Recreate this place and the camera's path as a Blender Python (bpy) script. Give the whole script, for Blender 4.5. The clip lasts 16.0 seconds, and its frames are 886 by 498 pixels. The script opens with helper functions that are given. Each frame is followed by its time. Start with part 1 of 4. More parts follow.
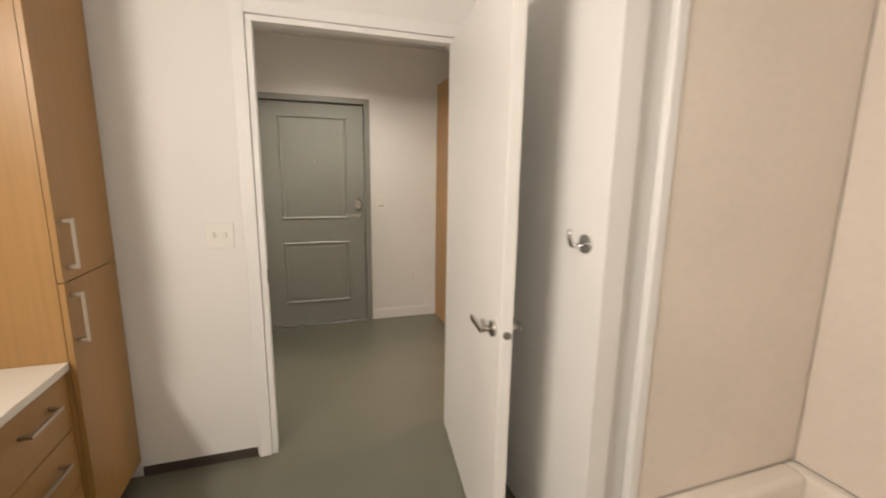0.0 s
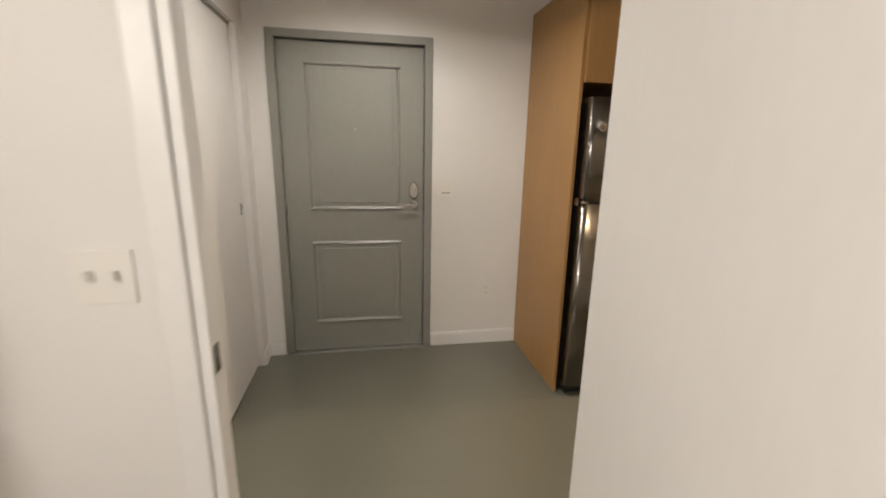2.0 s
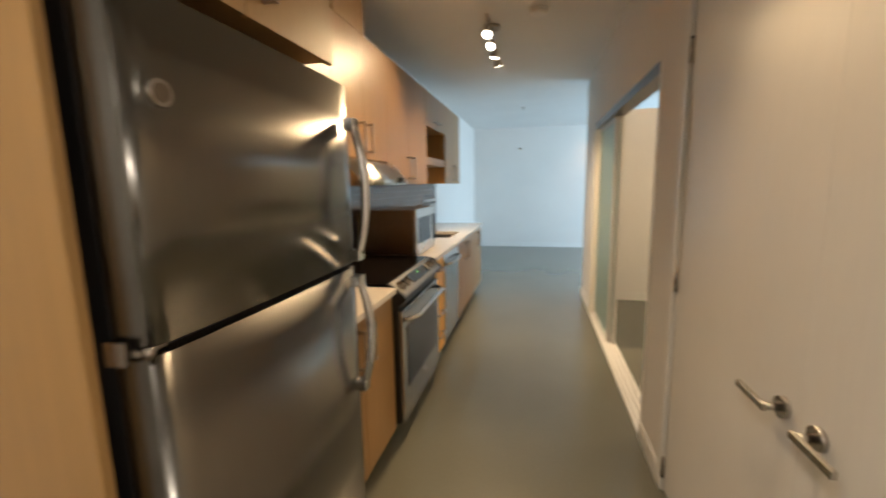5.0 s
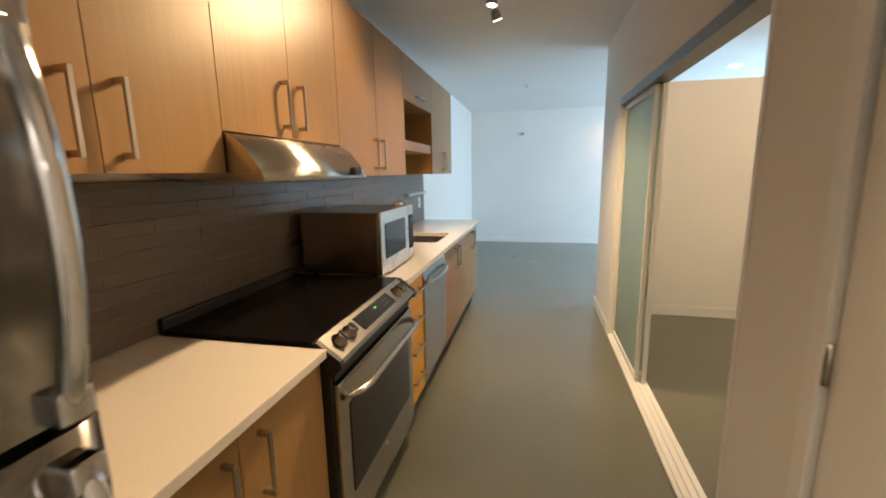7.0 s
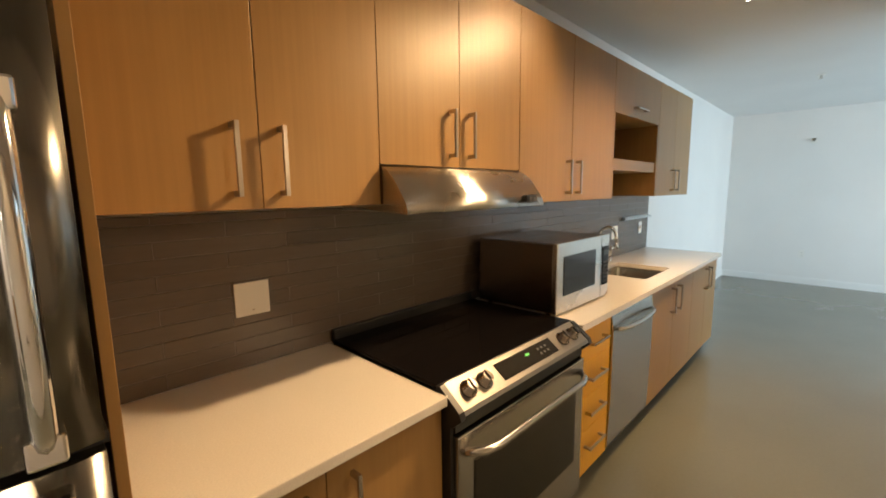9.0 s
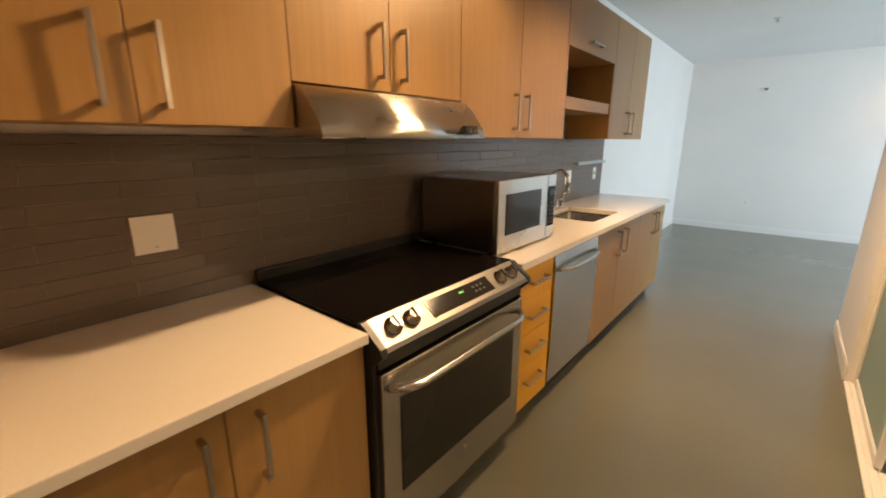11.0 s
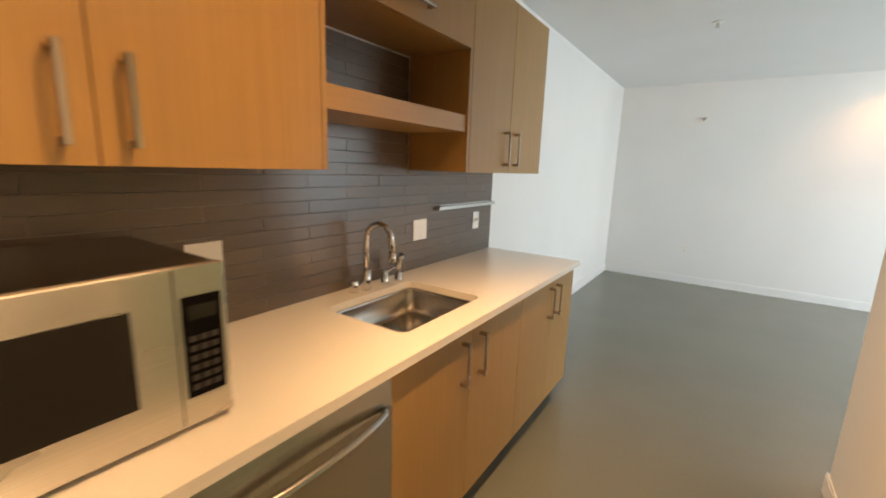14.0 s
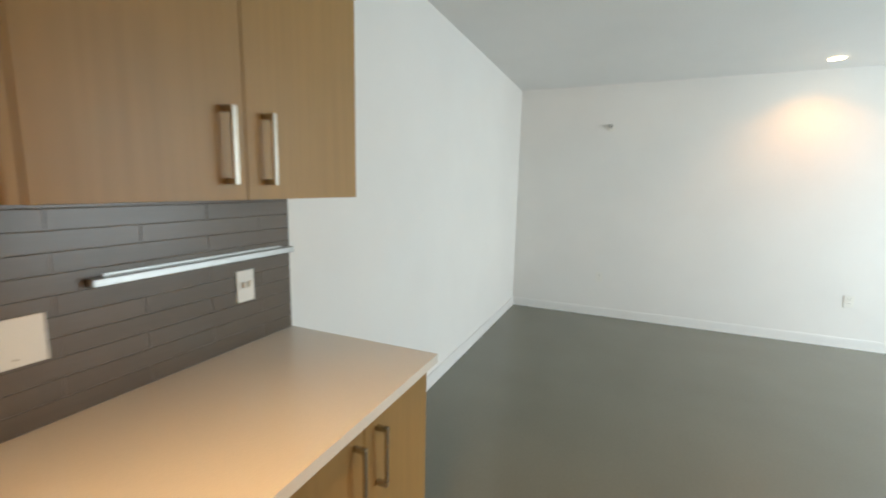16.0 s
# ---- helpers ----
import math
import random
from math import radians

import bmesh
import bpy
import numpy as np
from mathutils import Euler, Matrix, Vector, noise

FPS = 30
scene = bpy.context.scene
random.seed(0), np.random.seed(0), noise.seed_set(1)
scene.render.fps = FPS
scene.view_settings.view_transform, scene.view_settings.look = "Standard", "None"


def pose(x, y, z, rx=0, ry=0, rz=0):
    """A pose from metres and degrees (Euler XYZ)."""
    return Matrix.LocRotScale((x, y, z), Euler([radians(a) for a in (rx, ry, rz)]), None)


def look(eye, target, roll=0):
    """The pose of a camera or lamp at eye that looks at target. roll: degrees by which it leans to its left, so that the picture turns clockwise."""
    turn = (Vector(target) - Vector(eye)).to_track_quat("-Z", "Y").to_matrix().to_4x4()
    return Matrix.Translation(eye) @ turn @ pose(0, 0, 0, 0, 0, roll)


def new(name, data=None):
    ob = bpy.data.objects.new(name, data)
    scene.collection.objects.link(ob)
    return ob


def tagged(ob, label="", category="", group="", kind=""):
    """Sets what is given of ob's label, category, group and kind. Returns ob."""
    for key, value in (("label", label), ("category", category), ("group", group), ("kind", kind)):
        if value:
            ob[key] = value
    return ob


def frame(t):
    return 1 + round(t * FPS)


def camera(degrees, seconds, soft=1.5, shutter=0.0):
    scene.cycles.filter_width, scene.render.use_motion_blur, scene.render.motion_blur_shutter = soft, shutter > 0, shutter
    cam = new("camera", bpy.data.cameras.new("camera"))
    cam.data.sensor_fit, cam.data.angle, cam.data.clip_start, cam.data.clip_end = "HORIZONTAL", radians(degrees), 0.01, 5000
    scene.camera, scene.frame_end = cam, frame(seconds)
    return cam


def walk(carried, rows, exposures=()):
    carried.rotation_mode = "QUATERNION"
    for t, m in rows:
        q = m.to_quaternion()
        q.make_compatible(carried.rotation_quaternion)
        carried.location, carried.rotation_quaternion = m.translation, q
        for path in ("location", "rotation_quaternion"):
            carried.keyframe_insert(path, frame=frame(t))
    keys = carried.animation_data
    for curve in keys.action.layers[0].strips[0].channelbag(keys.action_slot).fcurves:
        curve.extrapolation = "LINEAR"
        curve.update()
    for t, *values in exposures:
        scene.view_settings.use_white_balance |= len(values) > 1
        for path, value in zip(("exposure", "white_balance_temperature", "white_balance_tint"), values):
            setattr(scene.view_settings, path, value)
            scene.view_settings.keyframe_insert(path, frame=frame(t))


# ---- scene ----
cam = camera(93.6, 16.0, soft=1.8, shutter=0.5)
PATH = [
    (0, (0.456, -1.11, 1.455), (1.073, 0.759, 1.1), 0.8),
    (0.5, (0.444, -0.877, 1.431), (0.878, 1.044, 1.083), 1.2),
    (1, (0.516, -0.594, 1.444), (0.811, 1.35, 1.079), 1.7),
    (1.5, (0.553, -0.284, 1.434), (0.814, 1.654, 1.014), 1.5),
    (2, (0.62, 0.081, 1.433), (0.968, 1.995, 0.969), 1.1),
    (2.5, (0.709, 0.456, 1.418), (1.114, 2.36, 0.962), 1.8),
    (3, (0.766, 0.782, 1.396), (1.439, 2.614, 0.962), 1.2),
    (3.5, (0.842, 1.068, 1.403), (1.978, 2.67, 1.024), -0.7),
    (4, (1.01, 1.303, 1.403), (2.478, 2.614, 1.05), -1.4),
    (4.5, (1.141, 1.436, 1.395), (2.889, 2.352, 1.074), -0.6),
    (5, (1.263, 1.571, 1.415), (3.191, 2.003, 1.109), -1.0),
    (5.2, (1.307, 1.597, 1.421), (3.263, 1.868, 1.104), -1.1),
    (7.3, (2.237, 1.631, 1.446), (4.128, 2.154, 1.058), -0.9),
    (7.5, (2.293, 1.576, 1.458), (4.117, 2.315, 1.104), -0.6),
    (8, (2.419, 1.477, 1.479), (3.998, 2.68, 1.227), 0.1),
    (8.2, (2.428, 1.479, 1.493), (3.934, 2.781, 1.294), 0.2),
    (10.3, (2.456, 1.435, 1.437), (3.835, 2.819, 1.009), 0.5),
    (10.5, (2.476, 1.426, 1.422), (3.89, 2.767, 0.974), 0.1),
    (11, (2.575, 1.436, 1.411), (4.067, 2.668, 0.907), 0.1),
    (11.5, (2.771, 1.478, 1.422), (4.304, 2.667, 0.935), -0.3),
    (12, (3.027, 1.493, 1.428), (4.561, 2.697, 0.986), -0.4),
    (12.5, (3.34, 1.478, 1.45), (4.867, 2.697, 1.022), 0.7),
    (13, (3.635, 1.529, 1.423), (5.202, 2.696, 0.997), 1.3),
    (13.5, (3.937, 1.576, 1.442), (5.56, 2.672, 1.039), 1.5),
    (14, (4.271, 1.562, 1.446), (5.903, 2.651, 1.06), 2.0),
    (14.5, (4.602, 1.586, 1.446), (6.282, 2.6, 1.059), 3.0),
    (15, (4.969, 1.672, 1.463), (6.74, 2.552, 1.161), 1.7),
    (15.5, (5.321, 1.687, 1.472), (7.101, 2.566, 1.225), 0.1),
    (16, (5.65, 1.714, 1.468), (7.465, 2.499, 1.171), 1.2),
]
walk(cam, [(t, look(eye, target, roll)) for t, eye, target, roll in PATH],
     exposures=[(0, -0.05, 6000, 10), (2.5, 0.0, 5600, 9), (3.5, 0.2, 5400, 8), (4.2, 0.15, 6000, 10), (5, 0.0, 6000, 8), (7.5, 0.1, 6050, 9),
                (8, 0.1, 6200, 9), (10.5, 0.1, 6900, 14), (11.5, 0.1, 6900, 16), (13.5, 0.1, 7500, 18), (15, -0.03, 7700, 18), (16, -0.08, 7600, 15)])

# ---- world and lights ----
world = bpy.data.worlds.new("world")
scene.world = world
world.use_nodes = True
wn = world.node_tree.nodes
sky = wn.new("ShaderNodeTexSky")
sky.sky_type = "NISHITA"
sky.sun_disc = False
sky.sun_elevation, sky.sun_rotation = radians(35), radians(200)
wn["Background"].inputs["Strength"].default_value = 0.12
world.node_tree.links.new(sky.outputs["Color"], wn["Background"].inputs["Color"])

CEIL = 2.61
UT_CHASE = 2.293
WARM = (1.0, 0.66, 0.34)
HALL = (1.0, 0.85, 0.68)
DAY = (0.6, 0.83, 1.0)


def lamp(name, kind, m, energy, color, **kw):
    data = bpy.data.lights.new(name, kind)
    data.energy, data.color = energy, color
    if "size" in kw:
        data.size = kw["size"]
    if "size_y" in kw:
        data.shape, data.size_y = "RECTANGLE", kw["size_y"]
    if "radius" in kw:
        data.shadow_soft_size = kw["radius"]
    if "spot" in kw:
        data.spot_size, data.spot_blend = radians(kw["spot"]), kw.get("blend", 0.6)
    ob = new(name, data)
    ob.matrix_world = m
    return ob


lamp("window_light", "AREA", look((8.75, -2.5, 1.35), (8.75, 3, 1.15)), 162, DAY, size=3.4, size_y=2.1)
lamp("bathroom_light", "AREA", look((-0.9, -1.0, 2.05), (0.9, -0.7, 1.2)), 66, HALL, size=1.0, size_y=0.15)
# weak fill added behind the camera to lift the bathroom's shaded parts
lamp("bathroom_fill_light", "POINT", pose(0.7, -1.5, 2.45), 4, HALL, radius=0.12)
lamp("hall_light", "SPOT", look((0.7, 2.1, CEIL - 0.02), (0.7, 2.1, 0)), 92, HALL, radius=0.06, spot=142, blend=0.7)
# added fill that brightens the white double doors, no known lamp here
lamp("kitchen_entry_fill", "SPOT", look((2.3, 1.36, CEIL - 0.03), (2.3, 1.36, 0)), 50, WARM, radius=0.05, spot=84, blend=0.8)
TY_BAR = 1.92
AIMS = ((4.38, (2.5, 2.25, 0.7)), (4.64, (3.3, 2.4, 1.2)), (4.9, (4.9, 2.2, 0.0)), (5.16, (5.9, 1.3, 0.0)))
for (hx, aim), watts, cone in zip(AIMS, (150, 66, 72, 190), (76, 110, 130, 98)):
    head = Vector((hx, TY_BAR, 2.46))
    lamp("track_spot", "SPOT", look(head + (Vector(aim) - head).normalized() * 0.055, aim), watts, WARM, radius=0.045, spot=cone, blend=1.0)
for dx, dy, e in ((10.37, 0.17, 25), (7.9, -0.6, 24)):
    lamp("downlight_lamp", "SPOT", look((dx, dy, CEIL - 0.02), (dx, dy, 0)), e, (1.0, 0.5, 0.18), radius=0.05, spot=135, blend=0.8)
lamp("closet_lamp", "POINT", pose(-0.5, 1.7, 2.4), 26, HALL, radius=0.06)
# unseen warm fill added to raise the bedroom wall
lamp("bedroom_fill", "POINT", pose(4.6, -0.9, 2.3), 60, (1.0, 0.7, 0.4), radius=0.12)


# ---- materials ----
def material(name, color, rough=0.5, metal=0.0, grain=0.0, gscale=(30, 30, 30), bump=0.0, spread=0.0, stain=0.0, coat=0.0, emit=0.0):
    """A surface with fine grain and broad stains, both at real size, and a spread of tone from piece to piece."""
    mat = bpy.data.materials.new(name)
    mat.use_nodes = True
    nt = mat.node_tree
    n, l = nt.nodes, nt.links
    bsdf = n["Principled BSDF"]
    bsdf.inputs["Roughness"].default_value = rough
    bsdf.inputs["Metallic"].default_value = metal
    bsdf.inputs["Coat Weight"].default_value = coat
    bsdf.inputs["Coat Roughness"].default_value = 0.12
    coords = n.new("ShaderNodeTexCoord")
    mapping = n.new("ShaderNodeMapping")
    mapping.inputs["Scale"].default_value = gscale
    fine = n.new("ShaderNodeTexNoise")
    fine.inputs["Scale"].default_value = 1.0
    fine.inputs["Detail"].default_value = 5.0
    broad = n.new("ShaderNodeTexNoise")
    broad.inputs["Scale"].default_value = 1.7
    broad.inputs["Detail"].default_value = 4.0
    l.new(coords.outputs["Object"], mapping.inputs["Vector"])
    l.new(mapping.outputs["Vector"], fine.inputs["Vector"])
    l.new(coords.outputs["Object"], broad.inputs["Vector"])
    last = None
    for src, amount in ((fine.outputs["Fac"], grain), (broad.outputs["Fac"], stain)):
        if amount:
            rng = n.new("ShaderNodeMapRange")
            rng.inputs["From Min"].default_value, rng.inputs["From Max"].default_value = 0.3, 0.7
            rng.inputs["To Min"].default_value, rng.inputs["To Max"].default_value = 1 - amount, 1 + amount
            l.new(src, rng.inputs["Value"])
            last = mul(nt, last, rng.outputs["Result"])
    if spread:
        info = n.new("ShaderNodeObjectInfo")
        rng = n.new("ShaderNodeMapRange")
        rng.inputs["To Min"].default_value, rng.inputs["To Max"].default_value = 1 - spread, 1 + spread
        l.new(info.outputs["Random"], rng.inputs["Value"])
        last = mul(nt, last, rng.outputs["Result"])
    if last is None:
        bsdf.inputs["Base Color"].default_value = (*color, 1)
    else:
        scale = n.new("ShaderNodeVectorMath")
        scale.operation = "SCALE"
        scale.inputs[0].default_value = color
        l.new(last, scale.inputs["Scale"])
        l.new(scale.outputs["Vector"], bsdf.inputs["Base Color"])
    rr = n.new("ShaderNodeMapRange")
    rr.inputs["To Min"].default_value, rr.inputs["To Max"].default_value = rough * 0.9, min(1, rough * 1.1)
    l.new(broad.outputs["Fac"], rr.inputs["Value"])
    l.new(rr.outputs["Result"], bsdf.inputs["Roughness"])
    if bump:
        b = n.new("ShaderNodeBump")
        b.inputs["Strength"].default_value = bump
        b.inputs["Distance"].default_value = 0.002
        l.new(fine.outputs["Fac"], b.inputs["Height"])
        l.new(b.outputs["Normal"], bsdf.inputs["Normal"])
    if emit:
        bsdf.inputs["Emission Color"].default_value = (*color, 1)
        bsdf.inputs["Emission Strength"].default_value = emit
    return mat


def mul(nt, a, b):
    if a is None:
        return b
    m = nt.nodes.new("ShaderNodeMath")
    m.operation = "MULTIPLY"
    nt.links.new(a, m.inputs[0])
    nt.links.new(b, m.inputs[1])
    return m.outputs[0]


WALL = material("wall_paint", (0.78, 0.765, 0.74), 0.75, grain=0.015, gscale=(160, 160, 160), bump=0.12, stain=0.02)
CEILING = material("ceiling_paint", (0.76, 0.755, 0.74), 0.85, grain=0.02, gscale=(120, 120, 120), bump=0.15, stain=0.02)
TRIM = material("trim_paint", (0.8, 0.79, 0.77), 0.4, stain=0.02, grain=0.01)
DOORWHITE = material("white_door_paint", (0.8, 0.785, 0.76), 0.38, stain=0.025, grain=0.01, gscale=(60, 60, 8))
GREYDOOR = material("grey_door_paint", (0.28, 0.28, 0.25), 0.42, stain=0.04, grain=0.03, gscale=(90, 90, 20), bump=0.1)
FLOOR = material("floor_vinyl", (0.148, 0.145, 0.114), 0.23, grain=0.025, gscale=(60, 60, 60), stain=0.04)
WOOD = material("oak_veneer", (0.345, 0.193, 0.064), 0.4, grain=0.06, gscale=(75, 75, 2.2), stain=0.06, spread=0.04, bump=0.1)
WOODX = material("oak_veneer_lying", (0.345, 0.193, 0.064), 0.4, grain=0.06, gscale=(2.2, 75, 75), stain=0.06, spread=0.04, bump=0.1)
AMBER = material("amber_laminate", (0.72, 0.36, 0.02), 0.4, grain=0.03, gscale=(60, 60, 4), stain=0.04)
TOE = material("toe_kick_dark", (0.06, 0.045, 0.035), 0.6, grain=0.1, stain=0.1)
QUARTZ = material("quartz_counter", (0.74, 0.69, 0.62), 0.18, grain=0.05, gscale=(220, 220, 220), stain=0.02)
TILE = material("backsplash_tile", (0.128, 0.1, 0.079), 0.26, grain=0.05, gscale=(12, 12, 60), stain=0.05, spread=0.05, bump=0.05)
GROUT = material("tile_grout", (0.19, 0.16, 0.132), 0.8, grain=0.1, gscale=(200, 200, 200))
STEEL = material("brushed_steel", (0.5, 0.475, 0.44), 0.22, 1.0, grain=0.05, gscale=(3, 3, 320), bump=0.14, stain=0.04)
HOODSTEEL = material("brushed_steel_lying", (0.6, 0.57, 0.52), 0.27, 1.0, grain=0.05, gscale=(4, 260, 420), bump=0.05, stain=0.03)
brush = HOODSTEEL.node_tree.nodes.new("ShaderNodeTangent")
brush.direction_type, brush.axis = "RADIAL", "X"
HOODSTEEL.node_tree.nodes["Principled BSDF"].inputs["Anisotropic"].default_value = 0.85
HOODSTEEL.node_tree.links.new(brush.outputs["Tangent"], HOODSTEEL.node_tree.nodes["Principled BSDF"].inputs["Tangent"])
STEELV = material("brushed_steel_upright", (0.225, 0.215, 0.195), 0.24, 1.0, grain=0.05, gscale=(320, 320, 3), bump=0.05, stain=0.04)
NICKEL = material("satin_nickel", (0.47, 0.42, 0.36), 0.28, 1.0, stain=0.03, grain=0.02)
CHROME = material("chrome", (0.75, 0.75, 0.75), 0.08, 1.0)
BLACKGLASS = material("black_glass", (0.006, 0.005, 0.005), 0.05)
BLACKGLASS.node_tree.nodes["Principled BSDF"].inputs["Specular IOR Level"].default_value = 0.05
DARKSTEEL = material("dark_steel", (0.3, 0.265, 0.23), 0.2, 1.0, grain=0.04, bump=0.3, gscale=(4, 260, 260), stain=0.05)
SATIN = material("satin_console_steel", (0.22, 0.205, 0.185), 0.42, 1.0, grain=0.04, gscale=(3, 320, 320), stain=0.04)
BLACK = material("black_enamel", (0.012, 0.011, 0.01), 0.45, grain=0.1, stain=0.1)
DARKWIN = material("oven_window", (0.02, 0.018, 0.015), 0.12)
DARKWIN.node_tree.nodes["Principled BSDF"].inputs["Specular IOR Level"].default_value = 0.25
PLASTIC = material("white_plastic", (0.79, 0.77, 0.72), 0.35, stain=0.02)
SLOT = material("dark_slot", (0.08, 0.075, 0.07), 0.6)
KEYPAD = material("keypad_grey", (0.035, 0.032, 0.03), 0.5)
DARKALU = material("grey_metal_track", (0.16, 0.16, 0.165), 0.4, 0.8, stain=0.05)
GREEN = material("green_display", (0.12, 0.55, 0.12), 0.4, emit=0.6)
ALU = material("anodised_aluminium", (0.48, 0.48, 0.47), 0.35, 1.0, grain=0.03, gscale=(4, 4, 200))
TUB = material("tub_acrylic", (0.78, 0.72, 0.64), 0.22, stain=0.02)
SURROUND = material("tub_surround", (0.76, 0.68, 0.6), 0.3, stain=0.04, grain=0.02)
GLOW = material("lamp_glow", (1.0, 0.86, 0.66), 0.5, emit=14)


def frosted():
    mat = bpy.data.materials.new("frosted_glass")
    mat.use_nodes = True
    b = mat.node_tree.nodes["Principled BSDF"]
    b.inputs["Base Color"].default_value = (0.62, 0.78, 0.74, 1)
    b.inputs["Roughness"].default_value = 0.45
    b.inputs["Transmission Weight"].default_value = 0.75
    b.inputs["IOR"].default_value = 1.3
    return mat


GLASS = frosted()


# ---- mesh helpers ----
def box(bm, x0, y0, z0, x1, y1, z1, bevel=0.0, seg=2):
    vs = [bm.verts.new((x, y, z)) for x in (x0, x1) for y in (y0, y1) for z in (z0, z1)]
    a, b, c, d, e, f, g, h = vs
    fs = [bm.faces.new(q) for q in ((a, b, d, c), (e, g, h, f), (a, e, f, b), (c, d, h, g), (a, c, g, e), (b, f, h, d))]
    if bevel:
        edges = list({ed for fc in fs for ed in fc.edges})
        bmesh.ops.bevel(bm, geom=edges, offset=bevel, segments=seg, affect="EDGES", profile=0.5)
    return bm


def cube(*a, **k):
    return box(bmesh.new(), *a, **k)


def prism(bm, outline, axis, lo, hi):
    """Extrudes a closed outline along x, y or z."""
    def place(u, v, w):
        return {"x": (w, u, v), "y": (u, w, v), "z": (u, v, w)}[axis]
    a = [bm.verts.new(place(u, v, lo)) for u, v in outline]
    b = [bm.verts.new(place(u, v, hi)) for u, v in outline]
    bm.faces.new(a)
    bm.faces.new(b[::-1])
    for i in range(len(a)):
        j = (i + 1) % len(a)
        bm.faces.new((a[i], b[i], b[j], a[j]))
    bmesh.ops.recalc_face_normals(bm, faces=bm.faces)
    return bm


def tube(bm, points, radius, sides=12):
    """A round bar along a path; radius may be a list."""
    pts = [Vector(p) for p in points]
    rings = []
    u = None
    for i, p in enumerate(pts):
        d = (pts[min(i + 1, len(pts) - 1)] - pts[max(i - 1, 0)]).normalized()
        if u is None:
            u = d.cross(Vector((1, 0, 0)) if abs(d.x) < 0.8 else Vector((0, 0, 1)))
        u = (u - d * u.dot(d)).normalized()
        v = d.cross(u)
        r = radius[i] if isinstance(radius, (list, tuple)) else radius
        rings.append([bm.verts.new(p + r * (math.cos(2 * math.pi * k / sides) * u + math.sin(2 * math.pi * k / sides) * v)) for k in range(sides)])
    for a, b in zip(rings, rings[1:]):
        for k in range(sides):
            j = (k + 1) % sides
            bm.faces.new((a[k], a[j], b[j], b[k])).smooth = True
    bm.faces.new(rings[0][::-1])
    bm.faces.new(rings[-1])
    bmesh.ops.recalc_face_normals(bm, faces=bm.faces)
    return bm


def rod(a, b, r, sides=14):
    return tube(bmesh.new(), (a, b), r, sides)


HOME = {}


def thing(name, base, label, category, group=""):
    ob = new(name)
    ob.empty_display_size = 0.05
    ob.location = base
    HOME[ob.name] = Vector(base)
    return tagged(ob, label, category, group)


def part(name, bm, mat, parent, label=""):
    """A mesh, given in world metres, as one part under a thing or under a part."""
    top = parent
    while top.parent:
        top = top.parent
    me = bpy.data.meshes.new(name)
    bmesh.ops.translate(bm, verts=bm.verts, vec=-HOME[top.name])
    bm.to_mesh(me)
    bm.free()
    me.materials.append(mat)
    ob = new(name, me)
    ob.parent = parent
    if label:
        tagged(ob, label)
    return ob


def single(name, bm, mat, label="", category="", kind=""):
    me = bpy.data.meshes.new(name)
    bm.to_mesh(me)
    bm.free()
    me.materials.append(mat)
    ob = new(name, me)
    HOME[ob.name] = Vector((0, 0, 0))
    return tagged(ob, label, category, kind=kind)


def structure(name, bm, mat, label, category):
    return single(name, bm, mat, label, category, "structure")


def bar_handle(parent, a, b, out=(0, -1, 0)):
    """A flat bar pull on two square posts, between the post feet a and b."""
    a, b, out = Vector(a), Vector(b), Vector(out)
    along = (b - a).normalized()
    side = along.cross(out)
    bm = bmesh.new()

    for c in (a, b):
        q = [c + along * s + side * t + out * d for s in (-0.007, 0.007) for t in (-0.006, 0.006) for d in (0, 0.03)]
        hull(bm, q)
    e0, e1 = a - along * 0.008, b + along * 0.008
    q = [p + side * t + out * d for p in (e0, e1) for t in (-0.006, 0.006) for d in (0.0285, 0.0375)]
    hull(bm, q)
    return part("handle", bm, NICKEL, parent, "satin nickel bar handle")


def hull(bm, q):
    vs = [bm.verts.new(p) for p in q]
    a, b, c, d, e, f, g, h = vs
    fs = [bm.faces.new(k) for k in ((a, b, d, c), (e, g, h, f), (a, e, f, b), (c, d, h, g), (a, c, g, e), (b, f, h, d))]
    bmesh.ops.bevel(bm, geom=list({ed for fc in fs for ed in fc.edges}), offset=0.0012, segments=1, affect="EDGES")
    bmesh.ops.recalc_face_normals(bm, faces=bm.faces)


def lever_set(parent, at, along, out, label="brushed steel lever handle"):
    """A rose with a square-cut lever."""
    at, along, out = Vector(at), Vector(along), Vector(out)
    rose = part("rose", tube(bmesh.new(), (at, at + out * 0.012), 0.027, 20), STEEL, parent, "round brushed steel rose")
    bm = tube(bmesh.new(), (at + out * 0.011, at + out * 0.05), 0.0095, 12)
    up = Vector((0, 0, 1))
    q = [at + along * s + up * t + out * d for s in (-0.012, 0.125) for t in (-0.009, 0.009) for d in (0.042, 0.054)]
    hull(bm, q)
    part("lever", bm, STEEL, parent, label)
    return rose


WY = 2.937      # face of the entry and kitchen wall
RY = 0.98       # face of the wall across from it
FX = 10.75      # far wall of the living room

# ---- floor and ceiling ----
structure("floor", cube(-2.2, -2.7, -0.1, 10.95, 3.6, 0.0), FLOOR, "grey satin sheet floor, softly reflective", "floor")
structure("ceiling", cube(-2.2, -2.7, CEIL, 10.95, 3.6, CEIL + 0.1), CEILING, "white painted ceiling", "ceiling")

